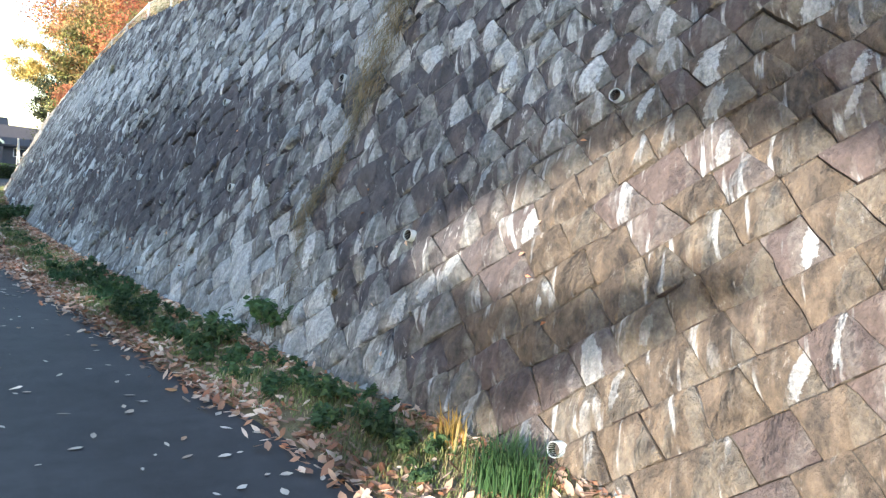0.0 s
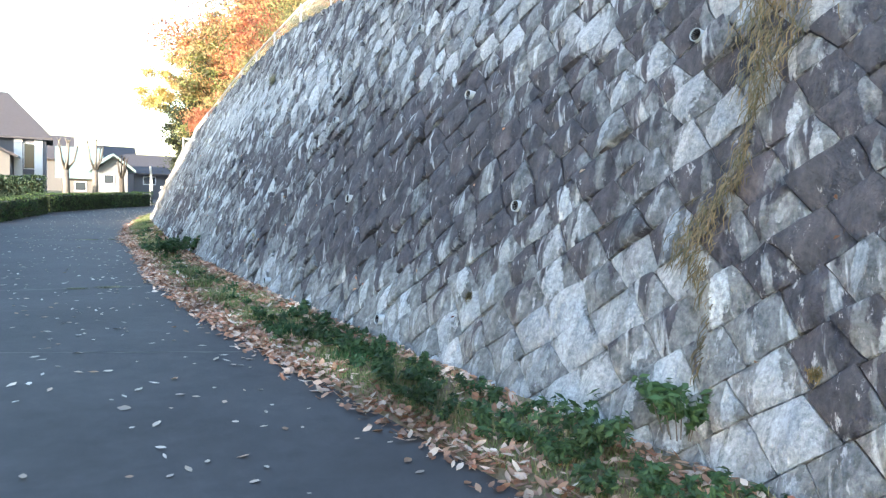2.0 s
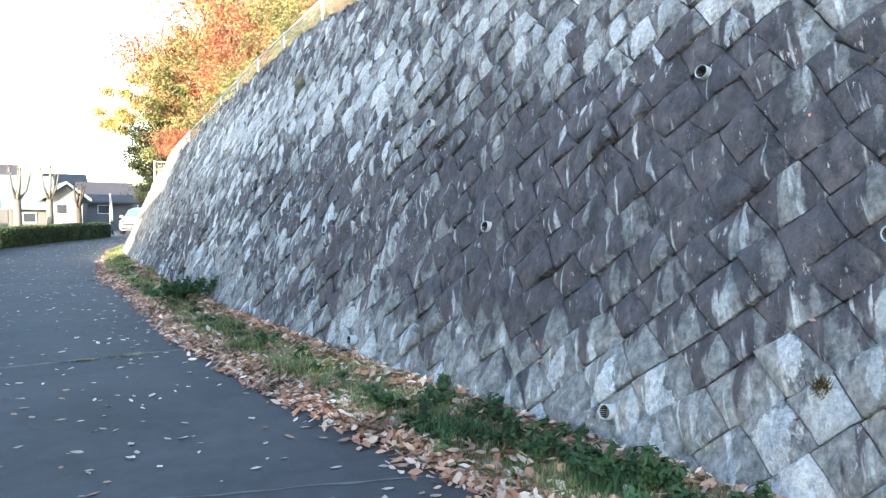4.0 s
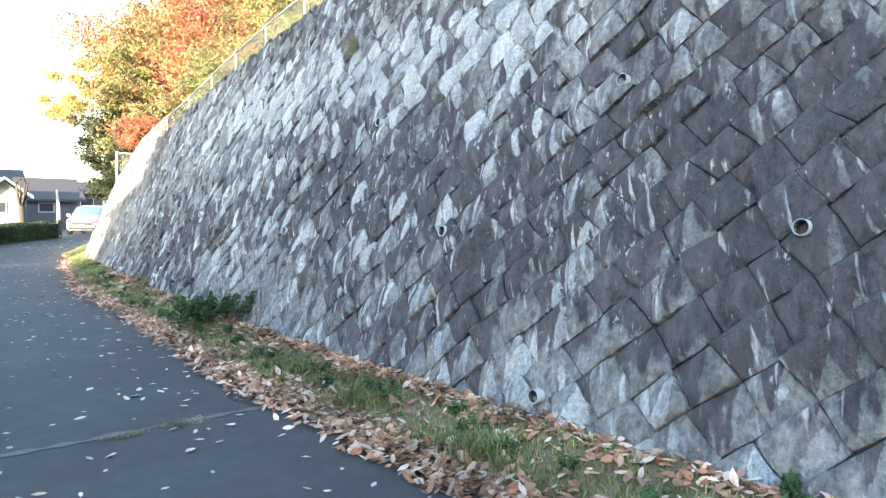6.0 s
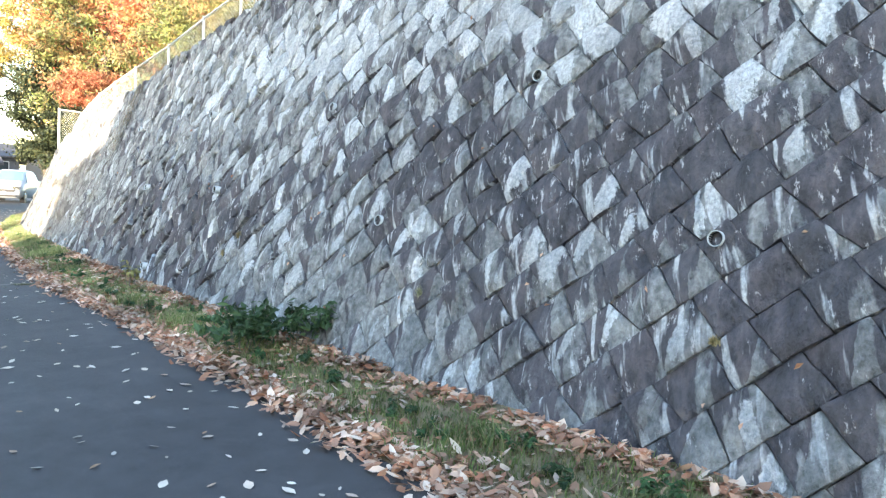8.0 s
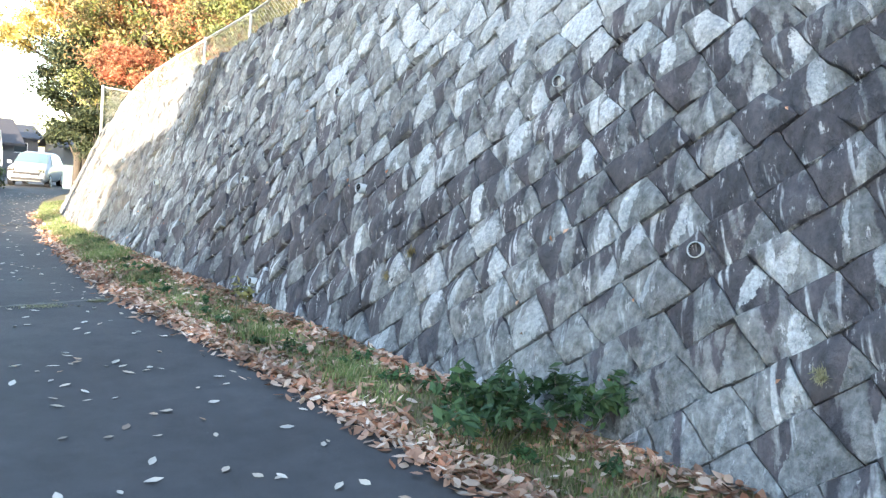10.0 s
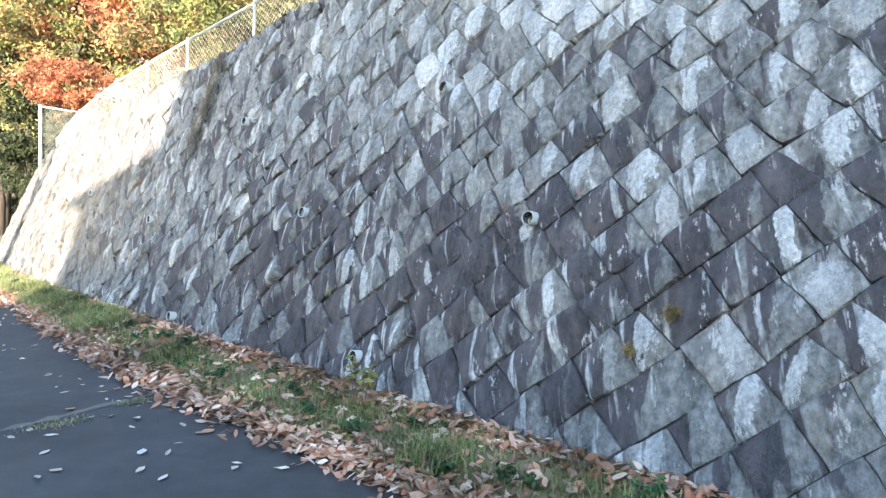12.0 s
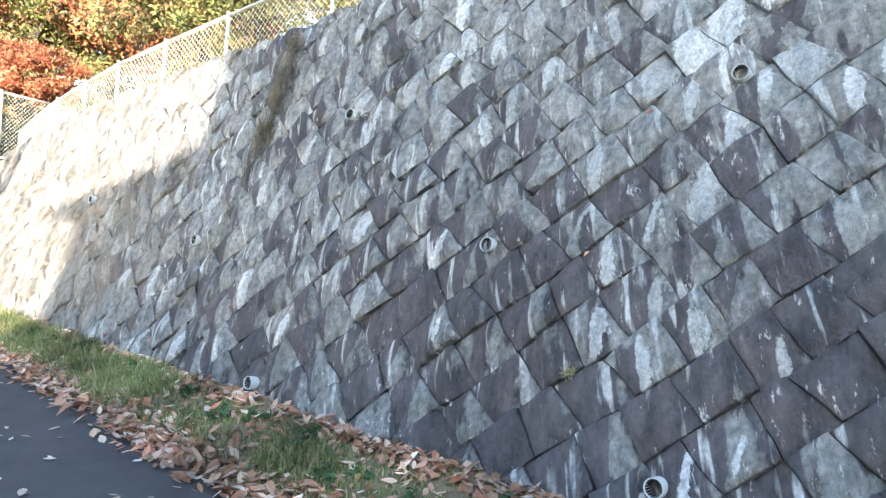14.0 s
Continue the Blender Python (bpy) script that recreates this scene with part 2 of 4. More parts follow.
def plain(name, colour, rough=0.7, metal=0.0, vary=0.25, scale=12.0, relief=0.0, spec=0.3):
    m, nt, bsdf = nodes_of(name, rough)
    n = noise_of(nt, scale, 4)
    dark, light = tuple(c * (1 - vary) for c in colour), tuple(min(1, c * (1 + vary)) for c in colour)
    nt.links.new(blend(nt, n, dark, light), bsdf.inputs["Base Color"])
    bsdf.inputs["Metallic"].default_value = metal
    bsdf.inputs["Specular IOR Level"].default_value = spec
    if relief:
        bump(nt, bsdf, noise_of(nt, scale * 4, 4), 0.6, relief)
    return m


def leafy(name, colours, translucent=0.35, rough=0.6, clump=0.0):
    """Leaves: a colour for each from a palette, letting some light through."""
    m, nt, bsdf = nodes_of(name, rough)
    own = random_of(nt, True)
    if clump:
        # neighbouring leaves share their hue
        patch = ramp(nt, noise_of(nt, 0.75, 3, 0.55), [(0.34, 0.0), (0.66, 1.0)])
        own = calc(nt, "ADD", calc(nt, "MULTIPLY", own, 1 - clump), calc(nt, "MULTIPLY", patch, clump))
    stops = [((k + 0.5) / len(colours), c) for k, c in enumerate(colours)]
    c = ramp(nt, own, stops)
    # shadowed gaps and bright highlights between clumps, painted in by noise
    c = blend(nt, 0.8, c, blend(nt, ramp(nt, noise_of(nt, 1.0, 4), [(0.36, 0.0), (0.64, 1.0)]), (0.3, 0.29, 0.28), (1.3, 1.3, 1.3)), "MULTIPLY")
    if clump:
        c = blend(nt, 0.06, c, (0.50, 0.44, 0.34))
    nt.links.new(c, bsdf.inputs["Base Color"])
    thin = nt.nodes.new("ShaderNodeBsdfTranslucent")
    nt.links.new(c, thin.inputs[0])
    mix = nt.nodes.new("ShaderNodeMixShader")
    mix.inputs[0].default_value = translucent
    nt.links.new(bsdf.outputs[0], mix.inputs[1])
    nt.links.new(thin.outputs[0], mix.inputs[2])
    nt.links.new(mix.outputs[0], nt.nodes["Material Output"].inputs[0])
    return m


def asphalt_material():
    m, nt, bsdf = nodes_of("asphalt", 0.75)
    grit = noise_of(nt, 160, 3, 0.7)
    blot = noise_of(nt, 0.7, 4, 0.6)
    c = blend(nt, ramp(nt, blot, [(0.3, 0.0), (0.7, 1.0)]), (0.040, 0.041, 0.044), (0.066, 0.067, 0.071))
    c = blend(nt, ramp(nt, grit, [(0.58, 0.0), (0.78, 1.0)]), c, (0.16, 0.16, 0.165))
    worn = noise_of(nt, 4.5, 6, 0.72)
    c = blend(nt, 0.7, c, blend(nt, ramp(nt, worn, [(0.35, 0.0), (0.65, 1.0)]), (0.78, 0.78, 0.79), (1.18, 1.18, 1.18)), "MULTIPLY")
    nt.links.new(c, bsdf.inputs["Base Color"])
    bump(nt, bsdf, grit, 0.5, 0.004)
    return m


def soil_material():
    m, nt, bsdf = nodes_of("soil", 0.95)
    a, f = noise_of(nt, 3, 5), noise_of(nt, 45, 4)
    c = blend(nt, ramp(nt, a, [(0.35, 0.0), (0.65, 1.0)]), (0.14, 0.11, 0.075), (0.15, 0.16, 0.07))
    c = blend(nt, f, c, (0.24, 0.185, 0.13))
    nt.links.new(c, bsdf.inputs["Base Color"])
    bump(nt, bsdf, f, 0.8, 0.02)
    return m


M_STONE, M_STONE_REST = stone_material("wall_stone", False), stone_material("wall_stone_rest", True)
M_JOINT = plain("dark_joint", (0.07, 0.067, 0.064), 0.95, relief=0.01)
M_ASPHALT, M_SOIL = asphalt_material(), soil_material()
M_GROUND = plain("field_ground", (0.13, 0.12, 0.075), 0.95, scale=0.6)
M_PIPE = plain("grey_plastic", (0.36, 0.42, 0.455), 0.45, vary=0.15, scale=30)
# near-black lining: the shade inside the pipe put into its colour
M_PIPE_IN = plain("pipe_inner_shade", (0.012, 0.013, 0.015), 0.9)
M_STEEL = plain("galvanised_steel", (0.55, 0.55, 0.52), 0.45, metal=0.3, vary=0.12, scale=20)

# ---- the line of the wall and of the road ----
BASE_Y = (-9.0, -4.0, 0.0, 4.65, 6.97, 9.3, 11.27, 13.94, 17.43, 19.75, 22.08, 24.4, 27.54, 31.0, 33.7, 36.0, 38.5, 42.0)
BASE_X = (5.9, 4.5, 3.55, 2.72, 2.42, 2.23, 2.09, 1.95, 1.87, 1.92, 2.01, 2.14, 2.35, 2.58, 3.05, 3.68, 4.75, 7.0)
TOP_Y = (-9.0, 17.0, 19.2, 20.9, 23.2, 25.6, 26.7, 28.2, 29.6, 30.8, 32.0, 34.3, 36.0, 38.5, 42.0)
TOP_Z = (5.0, 5.0, 4.95, 4.65, 4.3, 3.83, 3.55, 3.33, 3.08, 2.9, 2.7, 2.3, 1.9, 1.4, 0.7)
EDGE_Y = (-9.0, 0.0, 3.25, 4.2, 6.0, 8.2, 10.0, 11.9, 14.8, 17.0, 19.8, 22.0, 24.0, 25.6, 28.2, 30.2, 35.5, 41.0, 47.0, 54.0)
EDGE_X = (4.2, 2.6, 2.08, 2.0, 1.74, 1.5, 1.3, 1.12, 0.98, 1.05, 1.18, 1.15, 1.22, 1.4, 1.74, 2.05, 3.0, 4.4, 6.6, 9.5)
FINE = np.linspace(-9, 54, 631)


def smoothed(ys, xs, width=9):
    v = np.interp(FINE, ys, xs)
    k = np.hanning(2 * width + 1)
    return np.convolve(np.pad(v, width, mode="edge"), k / k.sum(), "valid")


BASE, TOP, EDGE = smoothed(BASE_Y, BASE_X, 14), smoothed(TOP_Y, TOP_Z, 6), smoothed(EDGE_Y, EDGE_X, 9)
BATTER = 0.43
SLANT = math.hypot(1, BATTER)


def base_x(y):
    return float(np.interp(y, FINE, BASE))


def top_z(y):
    return float(np.interp(y, FINE, TOP))


def edge_x(y):
    return float(np.interp(y, FINE, EDGE))


def wall_frame(y, s):
    """Place, outward normal, along and up direction of the wall's face at y, s metres up the slant."""
    z = s / SLANT
    turn = (base_x(y + 0.2) - base_x(y - 0.2)) / 0.4
    along = Vector((turn, 1, 0)).normalized()
    up = Vector((BATTER, 0, 1)).normalized()
    n = along.cross(up)
    if n.x > 0:
        n = -n
    return Vector((base_x(y) + BATTER * z, y, z)), n.normalized(), along, up


def strip_z(y, x):
    """The verge rises from the road's edge to the wall's foot."""
    e, b2 = edge_x(y), base_x(y)
    k = min(1.0, max(0.0, (x - e) / max(0.15, b2 + 0.1 - e)))
    return 0.012 + 0.16 * k ** 1.3 + 0.025 * noise.noise(Vector((x * 3, y * 3, 0))) * min(1, k * 4)

# ---- ground, road, verge ----
far = 900
ground = Shape()
ground.add([(-far, -far, -0.03), (far, -far, -0.03), (far, far, -0.03), (-far, far, -0.03)], [(0, 1, 2, 3)])
tagged(new("ground", ground.mesh("ground", M_GROUND)), "bare brown ground reaching the horizon", "ground", kind="structure")

ROAD_L = [(-9.0, -6.0), (10.0, -4.2), (20.7, -2.5), (28.4, -2.25), (37.4, -0.67), (42.2, 1.45), (48.5, 4.7), (54.0, 7.0)]
road = Shape()
ys = np.arange(-9, 54.01, 0.5)
vs, fs = [], []
for k, y in enumerate(ys):
    l = float(np.interp(y, [p[0] for p in ROAD_L], [p[1] - 0.6 for p in ROAD_L]))
    r = edge_x(y) + 0.03 * noise.noise(Vector((0, y * 1.7, 3)))
    for j in range(9):
        x = l + (r - l) * j / 8
        vs.append((x, y, 0.0))
    if k:
        a = (k - 1) * 9
        fs += [(a + j, a + j + 1, a + j + 10, a + j + 9) for j in range(8)]
road.add(vs, fs)
# the road goes on to the side street by the parked car
road.add([(3.0, 54.0, 0.0), (16.0, 54.0, 0.0), (24.0, 80.0, 0.0), (4.0, 80.0, 0.0)], [(0, 1, 2, 3)])
tagged(new("road", road.mesh("road", M_ASPHALT)), "dark asphalt road with fine cracks and scattered leaves", "road", kind="structure")

verge = Shape()
ys = np.arange(-9, 46, 0.12)
vs, fs = [], []
N = 12
for k, y in enumerate(ys):
    e, b2 = edge_x(y) - 0.03, base_x(y) + 0.25
    b2 = max(b2, e + 0.3)
    for j in range(N):
        x = e + (b2 - e) * j / (N - 1)
        vs.append((x, y, strip_z(y, x) if j else -0.02))
    if k:
        a = (k - 1) * N
        fs += [(a + j, a + j + 1, a + j + N + 1, a + j + N) for j in range(N - 1)]
verge.add(vs, fs)
tagged(new("verge", verge.mesh("verge", M_SOIL, True)), "earth verge with grass between road and wall foot", "verge", kind="structure")

# ---- retaining wall ----
wall = tagged(new("wall_east"), "leaning retaining wall of dark weathered stones laid in diamonds", "wall", kind="structure")
body = Shape()
ys = np.arange(-9, 42.01, 0.4)
vs, fs = [], []
for k, y in enumerate(ys):
    t = top_z(y)
    for z, off in ((-0.3, 0.0), (t * 0.5, 0.0), (t, 0.0)):
        p, n, _, _ = wall_frame(y, z * SLANT)
        vs.append(p - n * 0.05)
    p, n, _, _ = wall_frame(y, t * SLANT)
    vs.append((p.x + 0.9, y, t + 0.03))
    vs.append((p.x + 0.9, y, -0.3))
    if k:
        a = (k - 1) * 5
        fs += [(a + j, a + 5 + j, a + 6 + j, a + 1 + j) for j in range(4)]
body.add(vs, fs)
part("wall_core", body.mesh("wall_core", M_JOINT), wall, "dark recessed mortar joints")

WIDE = 0.305           # usual length of a stone
ROW = 0.305            # height of a course; the courses climb the wall at 45 degrees


def on_face(p, q):
    """From along and across the slanting courses to y along the wall and s up its slant."""
    return ((q - p) * 0.70711, (q + p) * 0.70711)


def course_line(k, p):
    """The joint under course k, slightly uneven."""
    return k * ROW + 0.04 * noise.noise(Vector((p * 1.1, k * 3.7, 0.5))) + 0.022 * noise.noise(Vector((p * 3.3, k * 1.3, 8.5)))


def course(k):
    """The stones of one course: each the corners low, high, far, near on the face."""
    r = random.Random(k * 7919 + 13)
    q = k * ROW
    slip = 0.22 * noise.noise(Vector((k * 0.37, 2.2, 0.0))) + r.choice((0.0, 0.0, 0.0, 0.12))
    last = None
    for i in range(int((-q - 0.7) / WIDE), int((-q + 8.2) / WIDE)):
        if r.random() < 0.012 and last:
            continue
        p = i * WIDE + slip + r.uniform(-0.045, 0.045)
        lean = r.uniform(-0.07, 0.045)
        joint = (on_face(p, course_line(k, p)), on_face(p + lean, course_line(k + 1, p + lean)))
        if last:
            yield last[0], last[1], joint[1], joint[0]
        last = joint


STEPS = {6: (0.0, 0.075, 0.28, 0.5, 0.72, 0.925, 1.0), 4: (0.0, 0.07, 0.5, 0.93, 1.0)}


def stone_shape(corners, seed, div=6):
    """One rough stone: faceted face, edges broken back to the joints."""
    r = random.Random(seed)
    i, j = seed % 97, seed % 61
    cl, cb, cr, ct = corners
    cy, cs = (cl[0] + cb[0] + cr[0] + ct[0]) / 4, (cl[1] + cb[1] + cr[1] + ct[1]) / 4
    if not -8.5 < cy < 41.5:
        return None
    limit = top_z(cy) * SLANT
    if min(c[1] for c in corners) > limit - 0.06 or max(c[1] for c in corners) < 0.05:
        return None
    gap = r.uniform(0.972, 0.991)
    planes = [(r.uniform(-0.4, 0.4), r.uniform(-0.18, 0.18), r.uniform(0.0, 0.016)) for _ in range(3)]
    proud = r.uniform(0.014, 0.028)
    vs, fs, local = [], [], []
    for b2 in range(div + 1):
        for a in range(div + 1):
            u, w = STEPS[div][a], STEPS[div][b2]
            # bilinear between the four corners
            py = (1 - u) * (1 - w) * cl[0] + u * (1 - w) * cb[0] + u * w * cr[0] + (1 - u) * w * ct[0]
            ps = (1 - u) * (1 - w) * cl[1] + u * (1 - w) * cb[1] + u * w * cr[1] + (1 - u) * w * ct[1]
            dy, ds = py - cy, ps - cs
            rim = a in (0, div) or b2 in (0, div)
            corner = a in (0, div) and b2 in (0, div)
            g = gap * 0.99 if corner else gap
            wob = 0.011 * noise.noise(Vector((py * 8, ps * 8, 1.7))) if rim else 0
            py, ps = cy + dy * g + wob, cs + ds * g - wob
            round_off = (1 - abs(2 * u - 1) ** 3) * (1 - abs(2 * w - 1) ** 3)
            h = proud + min(pl[2] + pl[0] * dy + pl[1] * ds for pl in planes) + 0.010 * round_off
            h += 0.022 * noise.noise(Vector((py * 9, ps * 3.2, i * 0.37))) + 0.012 * noise.noise(Vector((py * 17, ps * 17, j)))
            if rim:
                h = 0.75 * h - 0.006
            h = max(-0.018, h)
            ps = min(ps, top_z(py) * SLANT)
            p, n, _, _ = wall_frame(py, max(ps, -0.15))
            vs.append(p + n * h)
            local.append((dy, ds, 0.0))
    m = div + 1
    for b2 in range(div):
        for a in range(div):
            k = b2 * m + a
            fs.append((k, k + 1, k + m + 1, k + m))
    ring = [a for a in range(m)] + [k * m + div for k in range(1, m)] + [div * m + a for a in range(div - 1, -1, -1)] + [k * m for k in range(div - 1, 0, -1)]
    # the sides, with edges of their own so that the face's edge stays crisp
    rim, back = len(vs), len(vs) + len(ring)
    vs += [vs[k].copy() for k in ring]
    for k in ring:
        p, n, _, _ = wall_frame(vs[k].y, max(0.0, vs[k].z) * SLANT)
        vs.append(vs[k] - n * 0.07)
    local += [local[k] for k in ring] * 2
    for k in range(len(ring)):
        k2 = (k + 1) % len(ring)
        fs.append((rim + k2, rim + k, back + k, back + k2))
    return vs, fs, local


def stone_mesh(name, verts, faces, local, material):
    """A mesh whose points know how far they lie from the middle of their stone."""
    me = mesh_of(name, verts, faces, material, True)
    at = me.attributes.new("from_middle", "FLOAT_VECTOR", "POINT")
    at.data.foreach_set("vector", np.array(local, dtype=np.float32).ravel())
    return me


# ---- bank behind the wall ----
M_BANK = plain("bank_grass", (0.16, 0.15, 0.06), 0.95, scale=2.5, relief=0.03)
bank = Shape()
ys = np.arange(-9, 60, 1.5)
vs, fs = [], []
OUT = (0.75, 1.6, 4.0, 8.0, 14.0, 30.0)
RISE = (-0.02, 0.1, 0.9, 2.0, 3.0, 4.0)
for k, y in enumerate(ys):
    yc = min(y, 42)
    x0 = base_x(yc) + BATTER * top_z(yc) + (max(0, y - 42) * 0.75)
    for o, r in zip(OUT, RISE):
        vs.append((x0 + o, y, top_z(yc) + r + 0.3 * noise.noise(Vector((o, y * 0.4, 5))) * min(1, o / 4)))
    if k:
        a = (k - 1) * 6
        fs += [(a + j, a + j + 1, a + j + 7, a + j + 6) for j in range(5)]
bank.add(vs, fs)
tagged(new("hillside", bank.mesh("hillside", M_BANK, True)), "wooded grassy hillside above the stone wall", "hillside", kind="structure")


def bank_z(x, y):
    yc = min(y, 42)
    x0 = base_x(yc) + BATTER * top_z(yc) + (max(0, y - 42) * 0.75)
    return top_z(yc) + float(np.interp(x - x0, OUT, RISE))


# ---- houses ----
M_RENDER = plain("cream_render", (0.135, 0.132, 0.128), 0.9, vary=0.1, scale=3)
M_TILE = plain("brown_roof_tile", (0.07, 0.065, 0.07), 0.7, vary=0.2, scale=6, relief=0.02)
M_TEAL = plain("teal_metal_roof", (0.19, 0.27, 0.27), 0.7, vary=0.15, scale=4)
M_WHITE = plain("white_paint", (0.78, 0.78, 0.76), 0.6, vary=0.08, scale=5)
M_PLASTER = plain("weathered_plaster", (0.20, 0.21, 0.215), 0.85, vary=0.12, scale=3)
M_DARKWALL = plain("grey_wall", (0.14, 0.14, 0.155), 0.85, vary=0.15, scale=3)
M_GLASS_DARK = plain("dark_window", (0.04, 0.05, 0.06), 0.1, vary=0.1, spec=0.6)


def gable_roof(x0, x1, y0, y1, eave, ridge, over=0.5, along="x", hip=0.0, thick=0.16):
    """A tiled roof of real thickness with overhanging eaves; the ridge runs along one axis."""
    sh = Shape()
    x0, x1, y0, y1 = x0 - over, x1 + over, y0 - over, y1 + over
    if along == "x":
        ym = (y0 + y1) / 2
        r = [(x0 + hip, ym, ridge), (x1 - hip, ym, ridge)]
        top = [(x0, y0, eave), (x1, y0, eave), (x1, y1, eave), (x0, y1, eave), *r]
        faces = [(0, 1, 5, 4), (2, 3, 4, 5), (1, 2, 5), (3, 0, 4)]
    else:
        xm = (x0 + x1) / 2
        r = [(xm, y0 + hip, ridge), (xm, y1 - hip, ridge)]
        top = [(x0, y0, eave), (x1, y0, eave), (x1, y1, eave), (x0, y1, eave), *r]
        faces = [(1, 2, 5, 4), (3, 0, 4, 5), (0, 1, 4), (2, 3, 5)]
    low = [(p[0], p[1], p[2] - thick) for p in top]
    if hip == 0:
        faces = faces[:2]
    sides = [(0, 3, 9, 6)[::-1], (0, 1, 7, 6)[::-1], (1, 2, 8, 7)[::-1], (2, 3, 9, 8)[::-1]]
    if hip == 0:
        # open gable ends: only the roof's edge shows
        sides += [(0, 4, 10, 6), (3, 4, 10, 9), (1, 5, 11, 7), (2, 5, 11, 8)] if along == "x" else [(0, 4, 10, 6), (1, 4, 10, 7), (3, 5, 11, 9), (2, 5, 11, 8)]
        sides = [f for f in sides if f not in (((0, 3, 9, 6)[::-1], (1, 2, 8, 7)[::-1]) if along == "x" else ((0, 1, 7, 6)[::-1], (2, 3, 9, 8)[::-1]))]
    sh.add(top + low, faces + [tuple(i + 6 for i in f[::-1]) for f in faces] + sides)
    return sh


def simple_house(x0, x1, y0, y1, eave, ridge, wall_mat, roof_mat, label, along="x", hip=0.0, windows=()):
    house = tagged(new("house"), label, "house")
    house.location = ((x0 + x1) / 2, (y0 + y1) / 2, 0)
    inv = Matrix.Translation((-(x0 + x1) / 2, -(y0 + y1) / 2, 0))

    def put(name, sh, mat, lab="", parent=None):
        sh.v = [inv @ Vector(p) for p in sh.v]
        return part(name, sh.mesh(name, mat), parent or house, lab)

    put("wall", Shape().box((x0, y0, -0.02), (x1, y1, eave + 0.02)), wall_mat)
    if hip == 0:
        xm, ym = (x0 + x1) / 2, (y0 + y1) / 2
        for far_side in (0, 1):
            d = (x1 - x0 - 0.2) * far_side if along == "x" else (y1 - y0 - 0.2) * far_side
            if along == "x":
                vv = [(x0 + d, y0, eave), (x0 + d, y1, eave), (x0 + d, ym, ridge - 0.2), (x0 + d + 0.2, y0, eave), (x0 + d + 0.2, y1, eave), (x0 + d + 0.2, ym, ridge - 0.2)]
            else:
                vv = [(x0, y0 + d, eave), (x1, y0 + d, eave), (xm, y0 + d, ridge - 0.2), (x0, y0 + d + 0.2, eave), (x1, y0 + d + 0.2, eave), (xm, y0 + d + 0.2, ridge - 0.2)]
            g = Shape().add(vv, [(0, 1, 2), (5, 4, 3), (0, 3, 4, 1), (1, 4, 5, 2), (2, 5, 3, 0)])
            put("gable", g, wall_mat)
    put("roof", gable_roof(x0, x1, y0, y1, eave, ridge, 0.5, along, hip), roof_mat)
    for wx, wz, ww, wh in windows:
        win = put("window", Shape().box((wx - ww / 2, y0 - 0.05, wz - wh / 2), (wx + ww / 2, y0 + 0.02, wz + wh / 2)), M_WHITE, "white window frame")
        put("pane", Shape().box((wx - ww / 2 + 0.06, y0 - 0.06, wz - wh / 2 + 0.06), (wx + ww / 2 - 0.06, y0 - 0.045, wz + wh / 2 - 0.06)), M_GLASS_DARK, "dark glass", win)
    return house


# unseen houses added across the road, shaped to shade the road and the wall
simple_house(-21.0, -16.0, -7.4, 12.6, 8.5, 9.8, M_RENDER, M_TILE, "long cream rendered house, unseen, added to shade road and wall", "y", 0.8)
simple_house(-20.5, -16.5, 13.7, 14.9, 5.9, 6.1, M_RENDER, M_TILE, "low cream outbuilding, unseen, added to shape the far shadow edge", "x", 0.5)

simple_house(-19.5, -16.5, -8.4, -7.5, 4.1, 4.5, M_RENDER, M_TILE, "narrow cream shed, unseen, added to shade the wall's foot", "x", 0.2)
# the house with white pilasters beyond the hedge
simple_house(-9.5, -0.9, 66.0, 76.0, 4.45, 8.2, M_DARKWALL, M_TILE, "house with brown hipped roof and white pilasters", "x", 3.2,
             [(-1.95, 3.0, 0.9, 2.0)])
villa = bpy.data.objects["house.003"]
for x in (-2.75, -1.4):
    sh = Shape().box((x - 0.28, -5.12, 0.0), (x + 0.28, -4.98, 4.3))
    sh.v = [Vector((p[0] + 5.2, p[1], p[2])) for p in sh.v]
    part("pilaster", sh.mesh("pilaster", M_WHITE), villa, "white painted pilaster")
simple_house(-9.0, -3.1, 61.5, 65.3, 2.9, 4.7, M_RENDER, M_TILE, "single-storey wing with brown tiled roof", "y", 0.0)
# farther houses
simple_house(0.2, 2.4, 60.0, 66.0, 1.6, 3.8, M_RENDER, M_TEAL, "pale house with teal metal roof", "x", 0.0, [(1.3, 0.9, 0.8, 0.7)])
simple_house(2.3, 4.2, 57.5, 63.0, 2.2, 3.3, M_PLASTER, M_TEAL, "white gabled house with teal eaves", "y", 0.0, [(3.0, 1.5, 0.7, 0.7)])
simple_house(3.6, 6.0, 74.0, 80.0, 2.9, 4.6, M_PLASTER, M_TILE, "white two-storey house with grey tiled roof", "x", 0.0, [(4.3, 2.6, 0.8, 0.8), (5.4, 2.6, 0.8, 0.8)])
simple_house(5.4, 8.6, 66.0, 72.0, 2.1, 3.7, M_DARKWALL, M_TILE, "grey house with dark tiled roof", "x", 0.0, [(6.6, 1.5, 1.0, 0.7)])
simple_house(9.2, 14.0, 84.0, 92.0, 2.9, 4.1, M_DARKWALL, M_TILE, "grey house with low brown roof", "x", 0.0, [(10.6, 2.0, 1.2, 0.9), (12.6, 2.0, 1.2, 0.9)])
simple_house(-2.6, 1.2, 88.0, 96.0, 3.4, 6.0, M_RENDER, M_TILE, "cream house with brown roof behind the trees", "x", 0.0)
